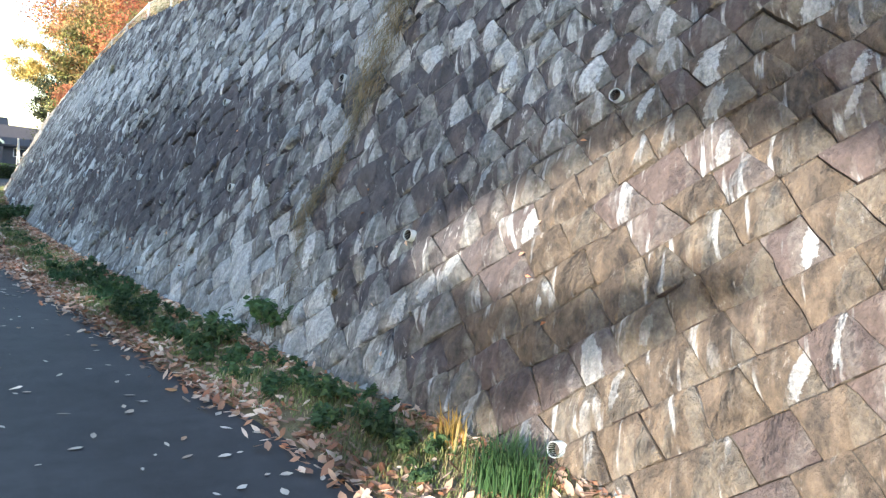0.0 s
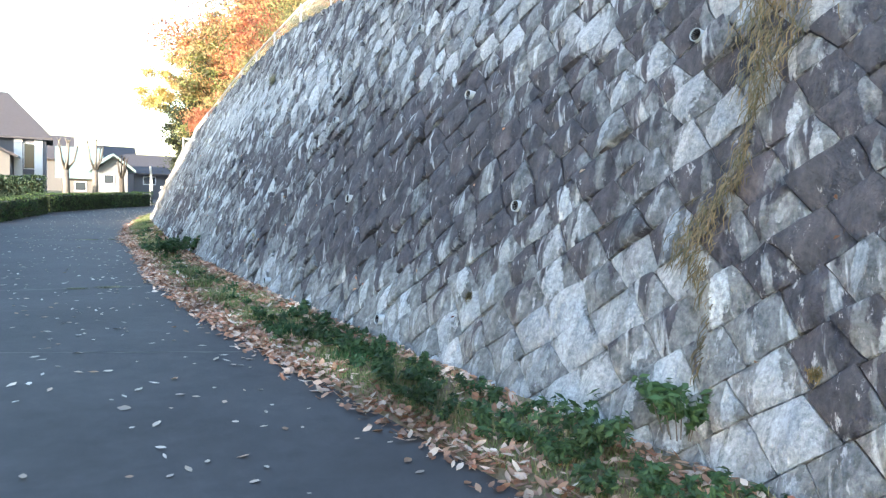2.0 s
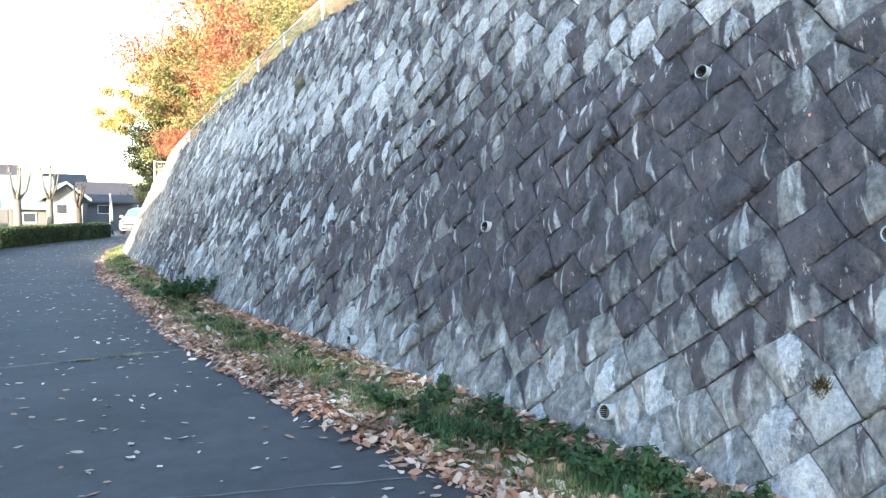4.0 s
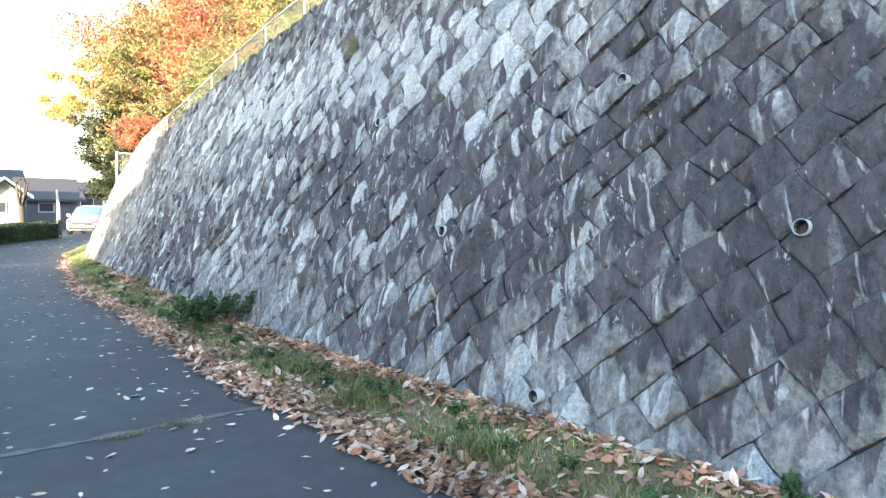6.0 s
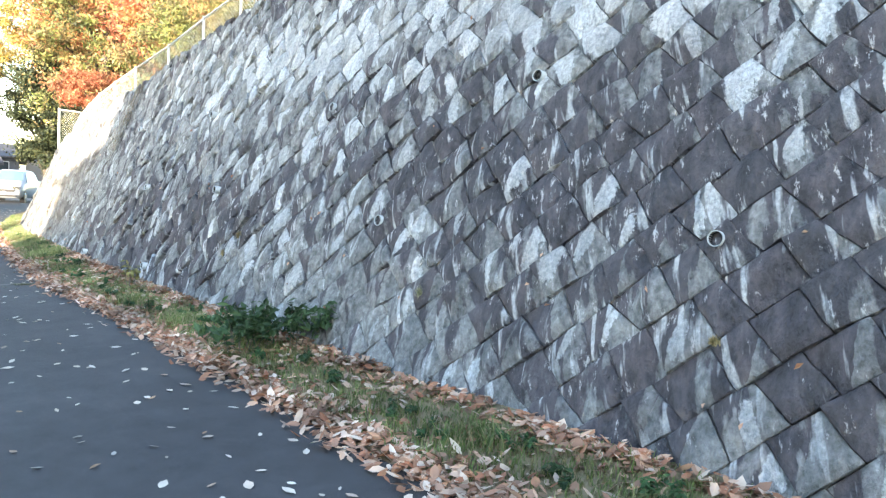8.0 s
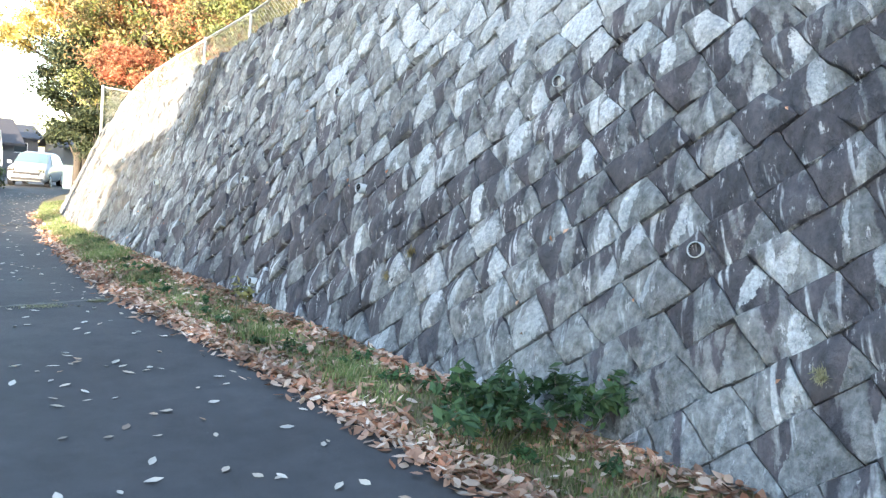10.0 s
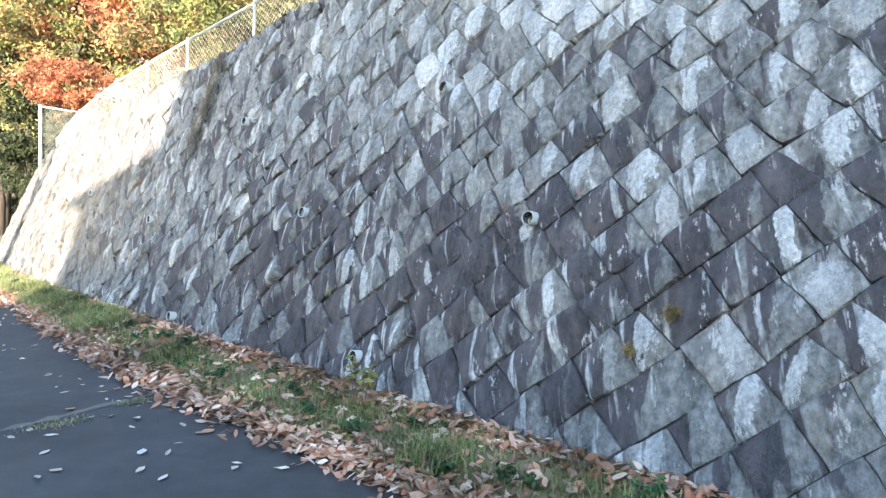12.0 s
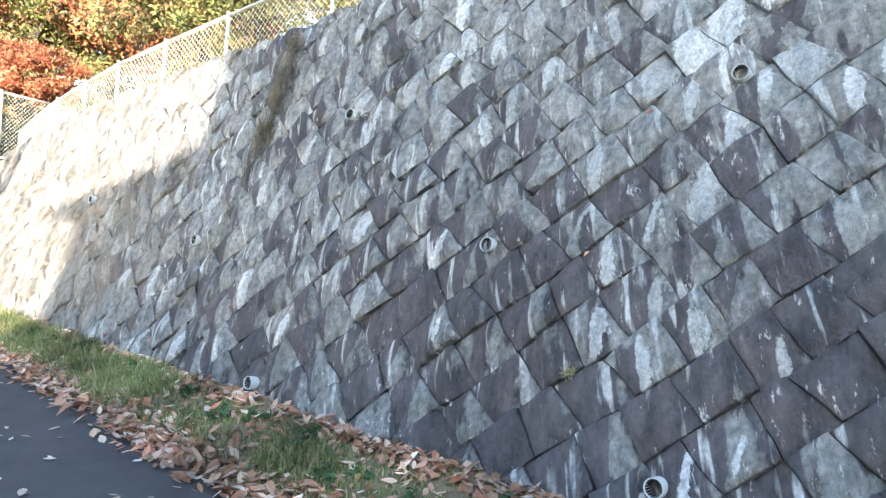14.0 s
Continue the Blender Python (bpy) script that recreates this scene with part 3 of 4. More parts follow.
simple_house(14.5, 19.5, 78.0, 84.0, 2.4, 3.7, M_RENDER, M_TILE, "low pale house beyond the parked car", "x", 0.0, [(16.0, 1.6, 1.0, 0.9)])

# far hill
M_HILL = plain("hazy_hill", (0.30, 0.30, 0.28), 1.0, vary=0.2, scale=0.05)
hill = Shape()
vs, fs = [], []
for k in range(41):
    x = -160 + k * 10
    h = 9.5 + 3.5 * math.sin(k * 0.31 + 1.1) + 2 * noise.noise(Vector((k * 0.35, 0, 0)))
    h *= max(0.25, 1 - max(0, x - 10) / 60)
    vs += [(x, 220, -1), (x, 245, h * 0.7), (x, 270, h), (x, 330, -1)]
    if k:
        a = (k - 1) * 4
        fs += [(a + j, a + 4 + j, a + 5 + j, a + 1 + j) for j in range(3)]
hill.add(vs, fs)
tagged(new("backdrop", hill.mesh("backdrop", M_HILL, True)), "hazy wooded hill far behind the houses", "hill", kind="structure")

# ---- hedges ----
M_HEDGE = leafy("hedge_leaf", [(0.035, 0.07, 0.025), (0.05, 0.095, 0.03), (0.08, 0.12, 0.04), (0.045, 0.08, 0.035)], 0.2)
# near-black filling that stands in for the shade among the leaves
M_HEDGE_CORE = plain("hedge_inner_shade", (0.02, 0.028, 0.014), 0.95)
M_HEDGE_DARK = leafy("dark_hedge_leaf", [(0.018, 0.04, 0.022), (0.028, 0.055, 0.028), (0.022, 0.045, 0.02)], 0.1)


def leaf_cloud(points, normals, size, r, flat=0.6):
    """Pointed leaves at the given places, turned roughly to the given directions."""
    sh = Shape()
    for p, n in zip(points, normals):
        n = (Vector(n) + flat * Vector(r.normal(0, 1, 3))).normalized()
        a = n.orthogonal().normalized()
        a.rotate(Matrix.Rotation(r.uniform(0, 6.28), 3, n))
        b2 = n.cross(a)
        s = size * r.uniform(0.6, 1.4)
        p = Vector(p)
        sh.add([p - a * s, p + b2 * s * 0.45 + n * s * 0.12, p + a * s, p - b2 * s * 0.45 + n * s * 0.12], [(0, 3, 2, 1)])
    return sh


def hedge(line, width, height, leaf, size, count, label, lift=0.0):
    thing = tagged(new("hedge"), label, "hedge", "clipped hedges")
    core = Shape()
    line = [Vector((*p, 0)) for p in line]
    pts, nrm = [], []
    for a, b2 in zip(line[:-1], line[1:]):
        d = (b2 - a).normalized()
        s = Vector((d.y, -d.x, 0)) * width / 2
        core.add([a - s * .8, b2 - s * .8, b2 + s * .8, a + s * .8] + [p + Vector((0, 0, height * 0.9)) for p in (a - s * .8, b2 - s * .8, b2 + s * .8, a + s * .8)],
                 [(3, 2, 1, 0), (4, 5, 6, 7), (0, 1, 5, 4), (1, 2, 6, 5), (2, 3, 7, 6), (3, 0, 4, 7)])
        n = int(count * (b2 - a).length)
        for _ in range(n):
            t, k = rng.uniform(-0.02, 1.02), rng.uniform()
            swell = 1 + 0.08 * noise.noise(a + (b2 - a) * t)
            if k < 0.4:
                pts.append(a.lerp(b2, t) + s * rng.uniform(-1, 1) + Vector((0, 0, height * swell)))
                nrm.append((0, 0, 1))
            else:
                side = 1 if k < 0.8 else -1
                pts.append(a.lerp(b2, t) + s * side * swell + Vector((0, 0, rng.uniform(0.02, height))))
                nrm.append(s * side / s.length)
    # added solid block, dark like the shade inside the hedge
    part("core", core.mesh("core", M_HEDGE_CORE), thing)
    tagged(part("leaves", leaf_cloud(pts, nrm, size, rng).mesh("leaves", leaf), thing), kind="stuff")


hedge([(-3.3, 14.0), (-2.95, 20.7), (-2.7, 28.3)], 1.0, 0.72, M_HEDGE, 0.06, 260, "low clipped green hedge along the road")
hedge([(-2.6, 29.6), (-1.9, 33.0), (-1.05, 37.2)], 1.0, 0.72, M_HEDGE, 0.06, 300, "low clipped hedge after the gap in the row")
hedge([(-0.95, 38.0), (1.1, 42.7), (4.35, 49.0)], 1.0, 0.78, M_HEDGE, 0.065, 300, "low clipped hedge at the bend of the road")
hedge([(-8.0, 43.0), (-0.95, 43.6)], 1.4, 1.5, M_HEDGE_DARK, 0.08, 900, "taller dark green hedge before the house")

# ---- pollarded street trees ----
M_BARK = plain("grey_bark", (0.16, 0.145, 0.125), 0.9, vary=0.35, scale=8, relief=0.02)
M_BARK_DARK = plain("dark_bark", (0.07, 0.06, 0.05), 0.9, vary=0.35, scale=8, relief=0.02)


def pollard(x, y, height, r, label, seed, mat):
    q = random.Random(seed)
    tree = tagged(new("street_tree"), label, "tree", "pollarded street trees")
    tree.location = (x, y, 0)
    fork = height * 0.55
    part("trunk", Shape().tube([(0, 0, -0.1), (0.03, 0, fork * 0.5), (0, 0.02, fork)], [r * 1.2, r, r * 0.9], 10).mesh("trunk", mat, True), tree)
    for k in range(5):
        a = k * 1.26 + q.uniform(-0.3, 0.3)
        rr = q.uniform(0.25, 0.55)
        end = Vector((math.cos(a) * rr, math.sin(a) * rr, height * q.uniform(0.85, 1.0)))
        mid = Vector((end.x * 0.7, end.y * 0.7, (fork + end.z) / 2 - 0.1))
        sh = Shape().tube([(0, 0, fork - 0.05), mid, end], [r * 0.55, r * 0.34, r * 0.26], 8)
        for _ in range(3):
            b2 = q.uniform(0, 6.28)
            sh.tube([end, end + Vector((math.cos(b2) * 0.12, math.sin(b2) * 0.12, 0.22))], [r * 0.16, r * 0.06], 5)
        part("limb", sh.mesh("limb", mat, True), tree)


pollard(-3.35, 29.0, 4.3, 0.2, "bare pollarded street tree with thick dark trunk", 1, M_BARK_DARK)
pollard(0.1, 43.2, 3.5, 0.17, "bare pollarded tree behind the hedge", 2, M_BARK)
pollard(1.55, 45.8, 3.6, 0.15, "bare pollarded tree with pale forked limbs", 3, M_BARK)
pollard(3.1, 48.6, 2.9, 0.15, "short bare pollarded tree behind the hedge", 4, M_BARK_DARK)

stake = tagged(new("tree_stake", Shape().tube([(-3.0, 28.7, -0.05), (-3.25, 28.9, 1.25)], [0.04, 0.04], 8).mesh("tree_stake", M_WHITE)), "pale wooden stake leaning on a street tree", "stake")
# a pale banner pole beyond the hedge
pole = tagged(new("banner_pole"), "thin pole with a pale narrow banner", "banner")
pole.location = (4.85, 50.0, 0)
part("pole", Shape().tube([(0, 0, -0.05), (-0.02, 0, 2.45)], [0.03, 0.025], 8).mesh("pole", M_STEEL), pole)
b = Shape()
for k in range(9):
    z = 0.9 + k * 0.19
    w = 0.05 + 0.09 * (1 - (k / 8) ** 1.5)
    b.v += [(-0.02, 0.03 * math.sin(k), z), (w, 0.05 * math.sin(k + 1), z), (-0.02, 0.03 * math.sin(k) + 0.012, z), (w, 0.05 * math.sin(k + 1) + 0.012, z)]
    if k:
        a = (k - 1) * 4
        b.f += [(a, a + 1, a + 5, a + 4), (a + 3, a + 2, a + 6, a + 7), (a + 2, a, a + 4, a + 6), (a + 1, a + 3, a + 7, a + 5)]
part("banner", b.mesh("banner", M_WHITE), pole, "pale cloth banner")

# ---- autumn trees above the wall ----
M_ORANGE = leafy("orange_leaf", [(0.10, 0.11, 0.045), (0.30, 0.25, 0.10), (0.48, 0.30, 0.12), (0.50, 0.23, 0.095), (0.46, 0.155, 0.075), (0.34, 0.11, 0.06), (0.16, 0.10, 0.065)], 0.3, 0.6, 0.78)
# its darkest greens and browns also paint shaded depth into the crowns
M_MIXED = leafy("turning_leaf", [(0.05, 0.06, 0.03), (0.13, 0.17, 0.055), (0.27, 0.31, 0.085), (0.12, 0.10, 0.055), (0.42, 0.34, 0.13), (0.46, 0.24, 0.11), (0.40, 0.16, 0.09)], 0.3, 0.6, 0.78)
M_FLAME = leafy("flame_leaf", [(0.44, 0.28, 0.10), (0.50, 0.21, 0.09), (0.48, 0.14, 0.07), (0.36, 0.09, 0.055), (0.15, 0.08, 0.055), (0.50, 0.30, 0.14)], 0.3, 0.6, 0.78)
M_YELLOW = leafy("yellow_leaf", [(0.72, 0.58, 0.22), (0.64, 0.50, 0.16), (0.55, 0.48, 0.20)], 0.5)
M_RED = leafy("red_leaf", [(0.52, 0.16, 0.09), (0.62, 0.30, 0.18), (0.44, 0.12, 0.07), (0.60, 0.36, 0.20), (0.40, 0.18, 0.10)], 0.45)
M_DARKGREEN = leafy("dark_evergreen_leaf", [(0.03, 0.045, 0.022), (0.045, 0.06, 0.03), (0.06, 0.07, 0.03)], 0.2)
M_OLIVE = leafy("olive_leaf", [(0.11, 0.09, 0.05), (0.12, 0.14, 0.045), (0.24, 0.24, 0.08), (0.34, 0.28, 0.11), (0.08, 0.075, 0.04)], 0.3, 0.6, 0.6)


def tree(x, y, z, height, crown_z, radii, leaf, count, size, label, seed, bark=None, offset=(0.0, 0.0)):
    """A tapered trunk with limbs, and a crown of small leaves gathered in uneven clumps round the limbs' ends."""
    q = np.random.default_rng(seed)
    thing = tagged(new("tree"), label, "tree", "autumn trees above the wall")
    thing.location = (x, y, z)
    bark = bark or M_BARK_DARK
    top = Vector((q.normal(0, 0.2), q.normal(0, 0.2), height * 0.85))
    r = 0.03 * height
    part("trunk", Shape().tube([(0, 0, -0.3), top * 0.3 + Vector((0.1, 0, 0)), top * 0.65, top], [r, r * 0.75, r * 0.45, r * 0.12], 9).mesh("trunk", bark, True), thing)
    pts, nrm = [], []
    clumps = max(14, count // 190)
    for k in range(clumps):
        d = Vector(q.normal(0, 1, 3)).normalized()
        f = q.uniform(0.45, 1.05)
        c = Vector((offset[0] + d.x * radii[0] * f, offset[1] + d.y * radii[1] * f, crown_z + d.z * radii[2] * f))
        if k % 4 == 0:
            root = top * float(np.clip((c.z - 0.8) / max(1, height), 0.25, 0.9))
            limbs = Shape().tube([root, (root + c) / 2 + Vector((0, 0, 0.15)), c], [r * 0.3, r * 0.18, r * 0.06], 5)
            part("limb", limbs.mesh("limb", bark, True), thing)
        spread = q.uniform(0.16, 0.42) * min(radii) * 0.6
        for _ in range(int(2.4 * count) // clumps):
            o = Vector(q.normal(0, spread, 3))
            o.z *= 0.6
            pts.append(c + o)
            nrm.append((o + Vector((0, 0, 0.4))).normalized())
    tagged(part("crown", leaf_cloud(pts, nrm, size * 0.62, q, 0.9).mesh("crown", leaf), thing), kind="stuff")
    return thing


def on_bank(x, y, *rest_args):
    return tree(x, y, bank_z(x, y), *rest_args)


on_bank(9.4, 46.0, 13.5, 8.4, (3.7, 3.6, 4.6), M_ORANGE, 16000, 0.15, "tall tree with orange autumn leaves", 11)
on_bank(7.9, 42.2, 9.6, 6.2, (2.3, 2.2, 3.4), M_MIXED, 11000, 0.12, "tree with green leaves turning yellow", 12, None, (-0.5, 0.0))
on_bank(9.6, 38.6, 9.5, 5.6, (2.7, 2.7, 3.4), M_FLAME, 12000, 0.12, "tree with orange and brown leaves behind the fence", 13)
on_bank(7.8, 34.6, 4.6, 2.7, (1.9, 2.2, 1.8), M_MIXED, 9000, 0.09, "shrubby tree with yellow-green leaves behind the fence", 14)
on_bank(10.4, 33.0, 8.0, 4.6, (2.6, 2.6, 2.8), M_OLIVE, 9000, 0.11, "olive green tree on the bank", 15)
on_bank(8.2, 30.4, 4.4, 2.5, (1.9, 2.1, 1.7), M_OLIVE, 8000, 0.08, "olive shrub above the wall with dry twigs", 16)
on_bank(12.6, 41.5, 12.5, 8.0, (3.2, 3.2, 3.8), M_MIXED, 10000, 0.14, "tall tree with mixed green and yellow leaves", 17)
on_bank(13.6, 48.5, 14.5, 9.5, (3.8, 3.6, 4.2), M_MIXED, 10000, 0.16, "tall tree with yellowing crown", 18)
on_bank(8.4, 27.2, 4.2, 2.4, (1.9, 2.0, 1.6), M_MIXED, 7000, 0.08, "turning shrub behind the chain-link fence", 19)
on_bank(9.8, 23.0, 6.5, 4.0, (2.4, 2.4, 2.2), M_FLAME, 7000, 0.11, "orange tree above the high wall", 20)
tree(7.4, 47.6, 0.0, 8.6, 6.9, (1.6, 1.6, 1.5), M_YELLOW, 2600, 0.12, "slender tree with bright yellow leaves", 21, None, (-2.0, 0.0))
tree(6.4, 44.6, 0.0, 6.2, 3.9, (1.5, 1.6, 2.2), M_DARKGREEN, 8000, 0.11, "dark evergreen tree beside the end of the wall", 22)
tree(7.4, 42.4, 0.6, 4.6, 2.4, (1.5, 1.6, 2.0), M_DARKGREEN, 7000, 0.10, "dark evergreen shrub behind the end of the wall", 23)
tree(5.6, 39.4, 0.6, 3.2, 1.9, (0.8, 0.8, 1.2), M_DARKGREEN, 4000, 0.09, "dark evergreen bush beside the wall's end", 29)
tree(6.9, 38.6, 1.2, 3.2, 1.4, (1.1, 0.9, 1.2), M_DARKGREEN, 7000, 0.09, "dark evergreen bush behind the end of the fence", 28)
tree(6.3, 38.6, 1.6, 3.5, 2.75, (1.0, 1.05, 0.8), M_RED, 5200, 0.08, "small maple with red leaves by the fence", 24)
tree(9.4, 53.0, 0.0, 12.0, 9.0, (2.8, 2.6, 2.8), M_YELLOW, 7000, 0.16, "yellow tree behind the orange one", 25)
tree(8.6, 47.5, 0.0, 2.6, 1.2, (1.3, 1.3, 1.2), M_DARKGREEN, 4000, 0.10, "low dark evergreen shrub behind the wall's end", 27)
# unseen tree added across the road; crown and low bough shade the wall's start
shade_tree = tree(-15.2, -6.4, 0.0, 11.0, 8.6, (1.6, 3.2, 2.2), M_OLIVE, 5000, 0.2, "tall unseen tree with full crown, added to shade the wall", 26, None, (0.0, -3.8))
q = np.random.default_rng(41)
pts = [Vector((q.normal(0, 0.5), q.uniform(-8.5, -0.3), 0)) for _ in range(15000)]
for p in pts:
    # underside of the leaves follows the wanted upper edge of the sun patch
    low = float(np.interp(p.y, [-8.5, -1.9, -1.2], [6.2, 6.08, 5.3])) + 0.08 * noise.noise(Vector((p.y * 2.5, 0, 3)))
    p.z = low + 3.6 * q.uniform() ** 1.6
tagged(part("low_crown", leaf_cloud(pts, [(-0.8, -0.5, 0.2)] * len(pts), 0.17, q, 0.9).mesh("low_crown", M_OLIVE), shade_tree), kind="stuff")
pts = []
for _ in range(5200):
    y = q.uniform(-3.0, -0.6)
    # bough's outline follows the wanted band of shade on the wall
    mid_z, half = np.interp(y, [-3.0, -2.5, -1.4, -0.6], [4.86, 4.54, 4.02, 4.0]), np.interp(y, [-3.0, -2.5, -1.4, -0.6], [0.06, 0.12, 0.34, 0.46])
    pts.append(Vector((q.normal(0, 0.25), y, mid_z + q.uniform(-half, half))))
part("bough", Shape().tube([(0, 0, 3.6), (0, -0.9, 4.1), (0, -2.0, 4.5), (0, -3.0, 4.95)], [0.12, 0.09, 0.07, 0.03], 7).mesh("bough", M_BARK_DARK, True), shade_tree)
tagged(part("bough_leaves", leaf_cloud(pts, [(-0.8, -0.5, 0.2)] * len(pts), 0.12, q, 0.9).mesh("bough_leaves", M_OLIVE), shade_tree), kind="stuff")

# ---- chain-link fence along the wall's top ----
M_WIRE = plain("fence_wire", (0.66, 0.66, 0.60), 0.5, metal=0.0, vary=0.1, scale=20)
fence = tagged(new("chain_link_fence"), "galvanised chain-link fence along the top of the wall", "fence")
SET, TALL = 0.42, 0.8


def fence_at(y):
    return Vector((base_x(y) + BATTER * top_z(y) + SET, y, top_z(y) - 0.05))


def link_panel(a, b2, ha, hb, name="mesh_panel"):
    """Diagonal wires between two posts."""
    sh = Shape()
    d = b2 - a
    length = Vector((d.x, d.y)).length
    side = Vector((-d.y, d.x, 0)).normalized() * 0.0017
    step, h = 0.08, max(ha, hb)

    def at(u, v):
        u2 = min(max(u / length, 0), 1)
        return a + d * u2 + Vector((0, 0, v * (ha + (hb - ha) * u2) / h))

    for k in range(int(-h / step), int(length / step) + 1):
        for flip in (1, -1):
            u0, u1 = k * step, k * step + h
            v0, v1 = (0.0, h)
            if u0 < 0:
                v0, u0 = -u0, 0.0
            if u1 > length:
                v1, u1 = h - (u1 - length), length
            if u1 - u0 < 0.02:
                continue
            p, q = (at(u0, v0), at(u1, v1)) if flip == 1 else (at(u0, h - v0), at(u1, h - v1))
            w = Vector((0, 0, 0.0028))
            sh.add([p - w + side, p + w, p - w - side, q - w + side, q + w, q - w - side], [(0, 1, 4, 3), (1, 2, 5, 4), (2, 0, 3, 5)])
    part(name, sh.mesh(name, M_WIRE), fence)


FENCE_Y = [13.0, 15.0, 17.0, 19.0, 20.9, 22.5, 24.0, 25.4, 26.9, 28.7, 30.0, 31.2, 32.3, 33.4, 34.5, 35.5]
posts = [fence_at(y) for y in FENCE_Y]
for k, p in enumerate(posts):
    part("post", Shape().tube([p - Vector((0, 0, 0.1)), p + Vector((0, 0, TALL + 0.05))], [0.023, 0.023], 10).mesh("post", M_STEEL, True), fence)
    if k:
        a = posts[k - 1]
        lift = Vector((0, 0, TALL))
        part("top_rail", Shape().tube([a + lift, p + lift], [0.022, 0.022], 8).mesh("top_rail", M_STEEL, True), fence)
        part("lower_rail", Shape().tube([a + Vector((0, 0, 0.06)), p + Vector((0, 0, 0.06))], [0.012, 0.012], 6).mesh("lower_rail", M_STEEL, True), fence)
        link_panel(a + Vector((0, 0, 0.05)), p + Vector((0, 0, 0.05)), TALL - 0.05, TALL - 0.05)
# the cross panel at the end, with a level top
a, p = Vector((6.1, 36.1, 2.25)), Vector((4.53, 35.65, 2.25))
for q in (a, p):
    part("end_post", Shape().tube([q - Vector((0, 0, 0.5)), q + Vector((0, 0, 1.27))], [0.035, 0.035], 10).mesh("end_post", M_STEEL, True), fence)
for h in (0.02, 1.23):
    part("end_rail", Shape().tube([a + Vector((0, 0, h)), p + Vector((0, 0, h))], [0.022, 0.022], 8).mesh("end_rail", M_STEEL, True), fence)
link_panel(p + Vector((0, 0, 0.02)), a + Vector((0, 0, 0.02)), 1.2, 1.2)

# ---- weep pipes ----
PIPES = [(2.76, 0.26), (3.38, 2.56), (4.73, 1.35), (6.84, 2.85), (8.05, 1.53), (9.52, 2.65), (11.26, 1.49), (11.35, 3.71), (9.43, 0.33), (12.76, 0.28),
         (12.84, 2.59), (14.34, 1.38), (14.3, 3.68), (16.15, 2.56), (17.42, 1.29), (18.99, 2.45), (21.04, 1.46), (22.31, 2.54), (22.31, 0.34),
         (23.68, 1.42), (25.41, 0.24), (25.51, 2.44), (26.96, 1.23), (28.1, 2.4), (29.44, 1.55)]
first = None
for y, z in PIPES:
    p, n, along, up = wall_frame(y, z * SLANT)
    axis = Vector((n.x, n.y, 0.12)).normalized()
    m = Matrix.Translation(p) @ axis.to_track_quat("Z", "Y").to_matrix().to_4x4()
    if first is None:
        first = tagged(new("weep_pipe"), "short grey plastic weep pipe set in the wall", "pipe", "weep pipes")
        ring = Shape()
        S = 20
        prof = [(0.05, -0.1), (0.05, 0.068), (0.0475, 0.072), (0.0435, 0.068), (0.0435, -0.08)]
        for r, h in prof:
            ring.v += [Vector((r * math.cos(2 * math.pi * k / S), r * math.sin(2 * math.pi * k / S), h)) for k in range(S)]
        ring.f = [(i * S + k, i * S + (k + 1) % S, (i + 1) * S + (k + 1) % S, (i + 1) * S + k) for i in range(4) for k in range(S)]
        part("sleeve", ring.mesh("sleeve", M_PIPE, True), first)
        # dark-coloured lining makes the hole look shaded
        part("opening", Shape().tube([(0, 0, 0.06), (0, 0, -0.09), (0, 0, -0.095)], [0.0433, 0.0431, 0.0005], S, False).mesh("opening", M_PIPE_IN), first, "inside of the pipe, coloured dark as its shade")
        first.matrix_world = m
    else:
        copy_thing(first, m)

# ---- parked car ----
M_CAR = plain("white_car_paint", (0.34, 0.36, 0.38), 0.25, vary=0.03, spec=0.6)
M_GLASS = plain("car_glass", (0.10, 0.16, 0.17), 0.08, vary=0.1, spec=0.8)
M_BLACK = plain("black_trim", (0.02, 0.02, 0.022), 0.5)
M_CHROME = plain("chrome", (0.7, 0.7, 0.72), 0.15, metal=1.0, vary=0.05)
car = tagged(new("car"), "white minivan parked at the roadside", "car")
# sections along the length: y, half width, sill, shoulder, roof half width, roof
SECT = [(-2.2, 0.62, 0.30, 0.62, 0.55, 0.66), (-2.1, 0.78, 0.24, 0.74, 0.66, 0.82), (-1.75, 0.84, 0.22, 0.86, 0.72, 0.98), (-1.3, 0.85, 0.22, 0.95, 0.70, 1.10),
        (-0.55, 0.85, 0.22, 0.98, 0.62, 1.58), (0.3, 0.85, 0.22, 0.99, 0.64, 1.66), (1.4, 0.85, 0.22, 1.0, 0.63, 1.64), (1.95, 0.83, 0.26, 1.0, 0.58, 1.52), (2.2, 0.74, 0.34, 0.98, 0.5, 1.1)]
hull = Shape()
for y, w, lo, sh_z, rw, rf in SECT:
    half = [(0.0, lo), (w * 0.85, lo), (w, lo + 0.12), (w * 1.01, sh_z * 0.75), (w * 0.985, sh_z), (rw + (w - rw) * 0.12, rf - 0.06), (rw * 0.8, rf - 0.005), (0.0, rf)]
    ring = [(x, y, z) for x, z in half] + [(-x, y, z) for x, z in half[-2:0:-1]]
    hull.v += ring
n = 14
hull.f = [(i * n + k, i * n + (k + 1) % n, (i + 1) * n + (k + 1) % n, (i + 1) * n + k) for i in range(len(SECT) - 1) for k in range(n)]
hull.f += [tuple(range(n))[::-1], tuple(range((len(SECT) - 1) * n, len(SECT) * n))]
part("body", hull.mesh("body", M_CAR, True), car)
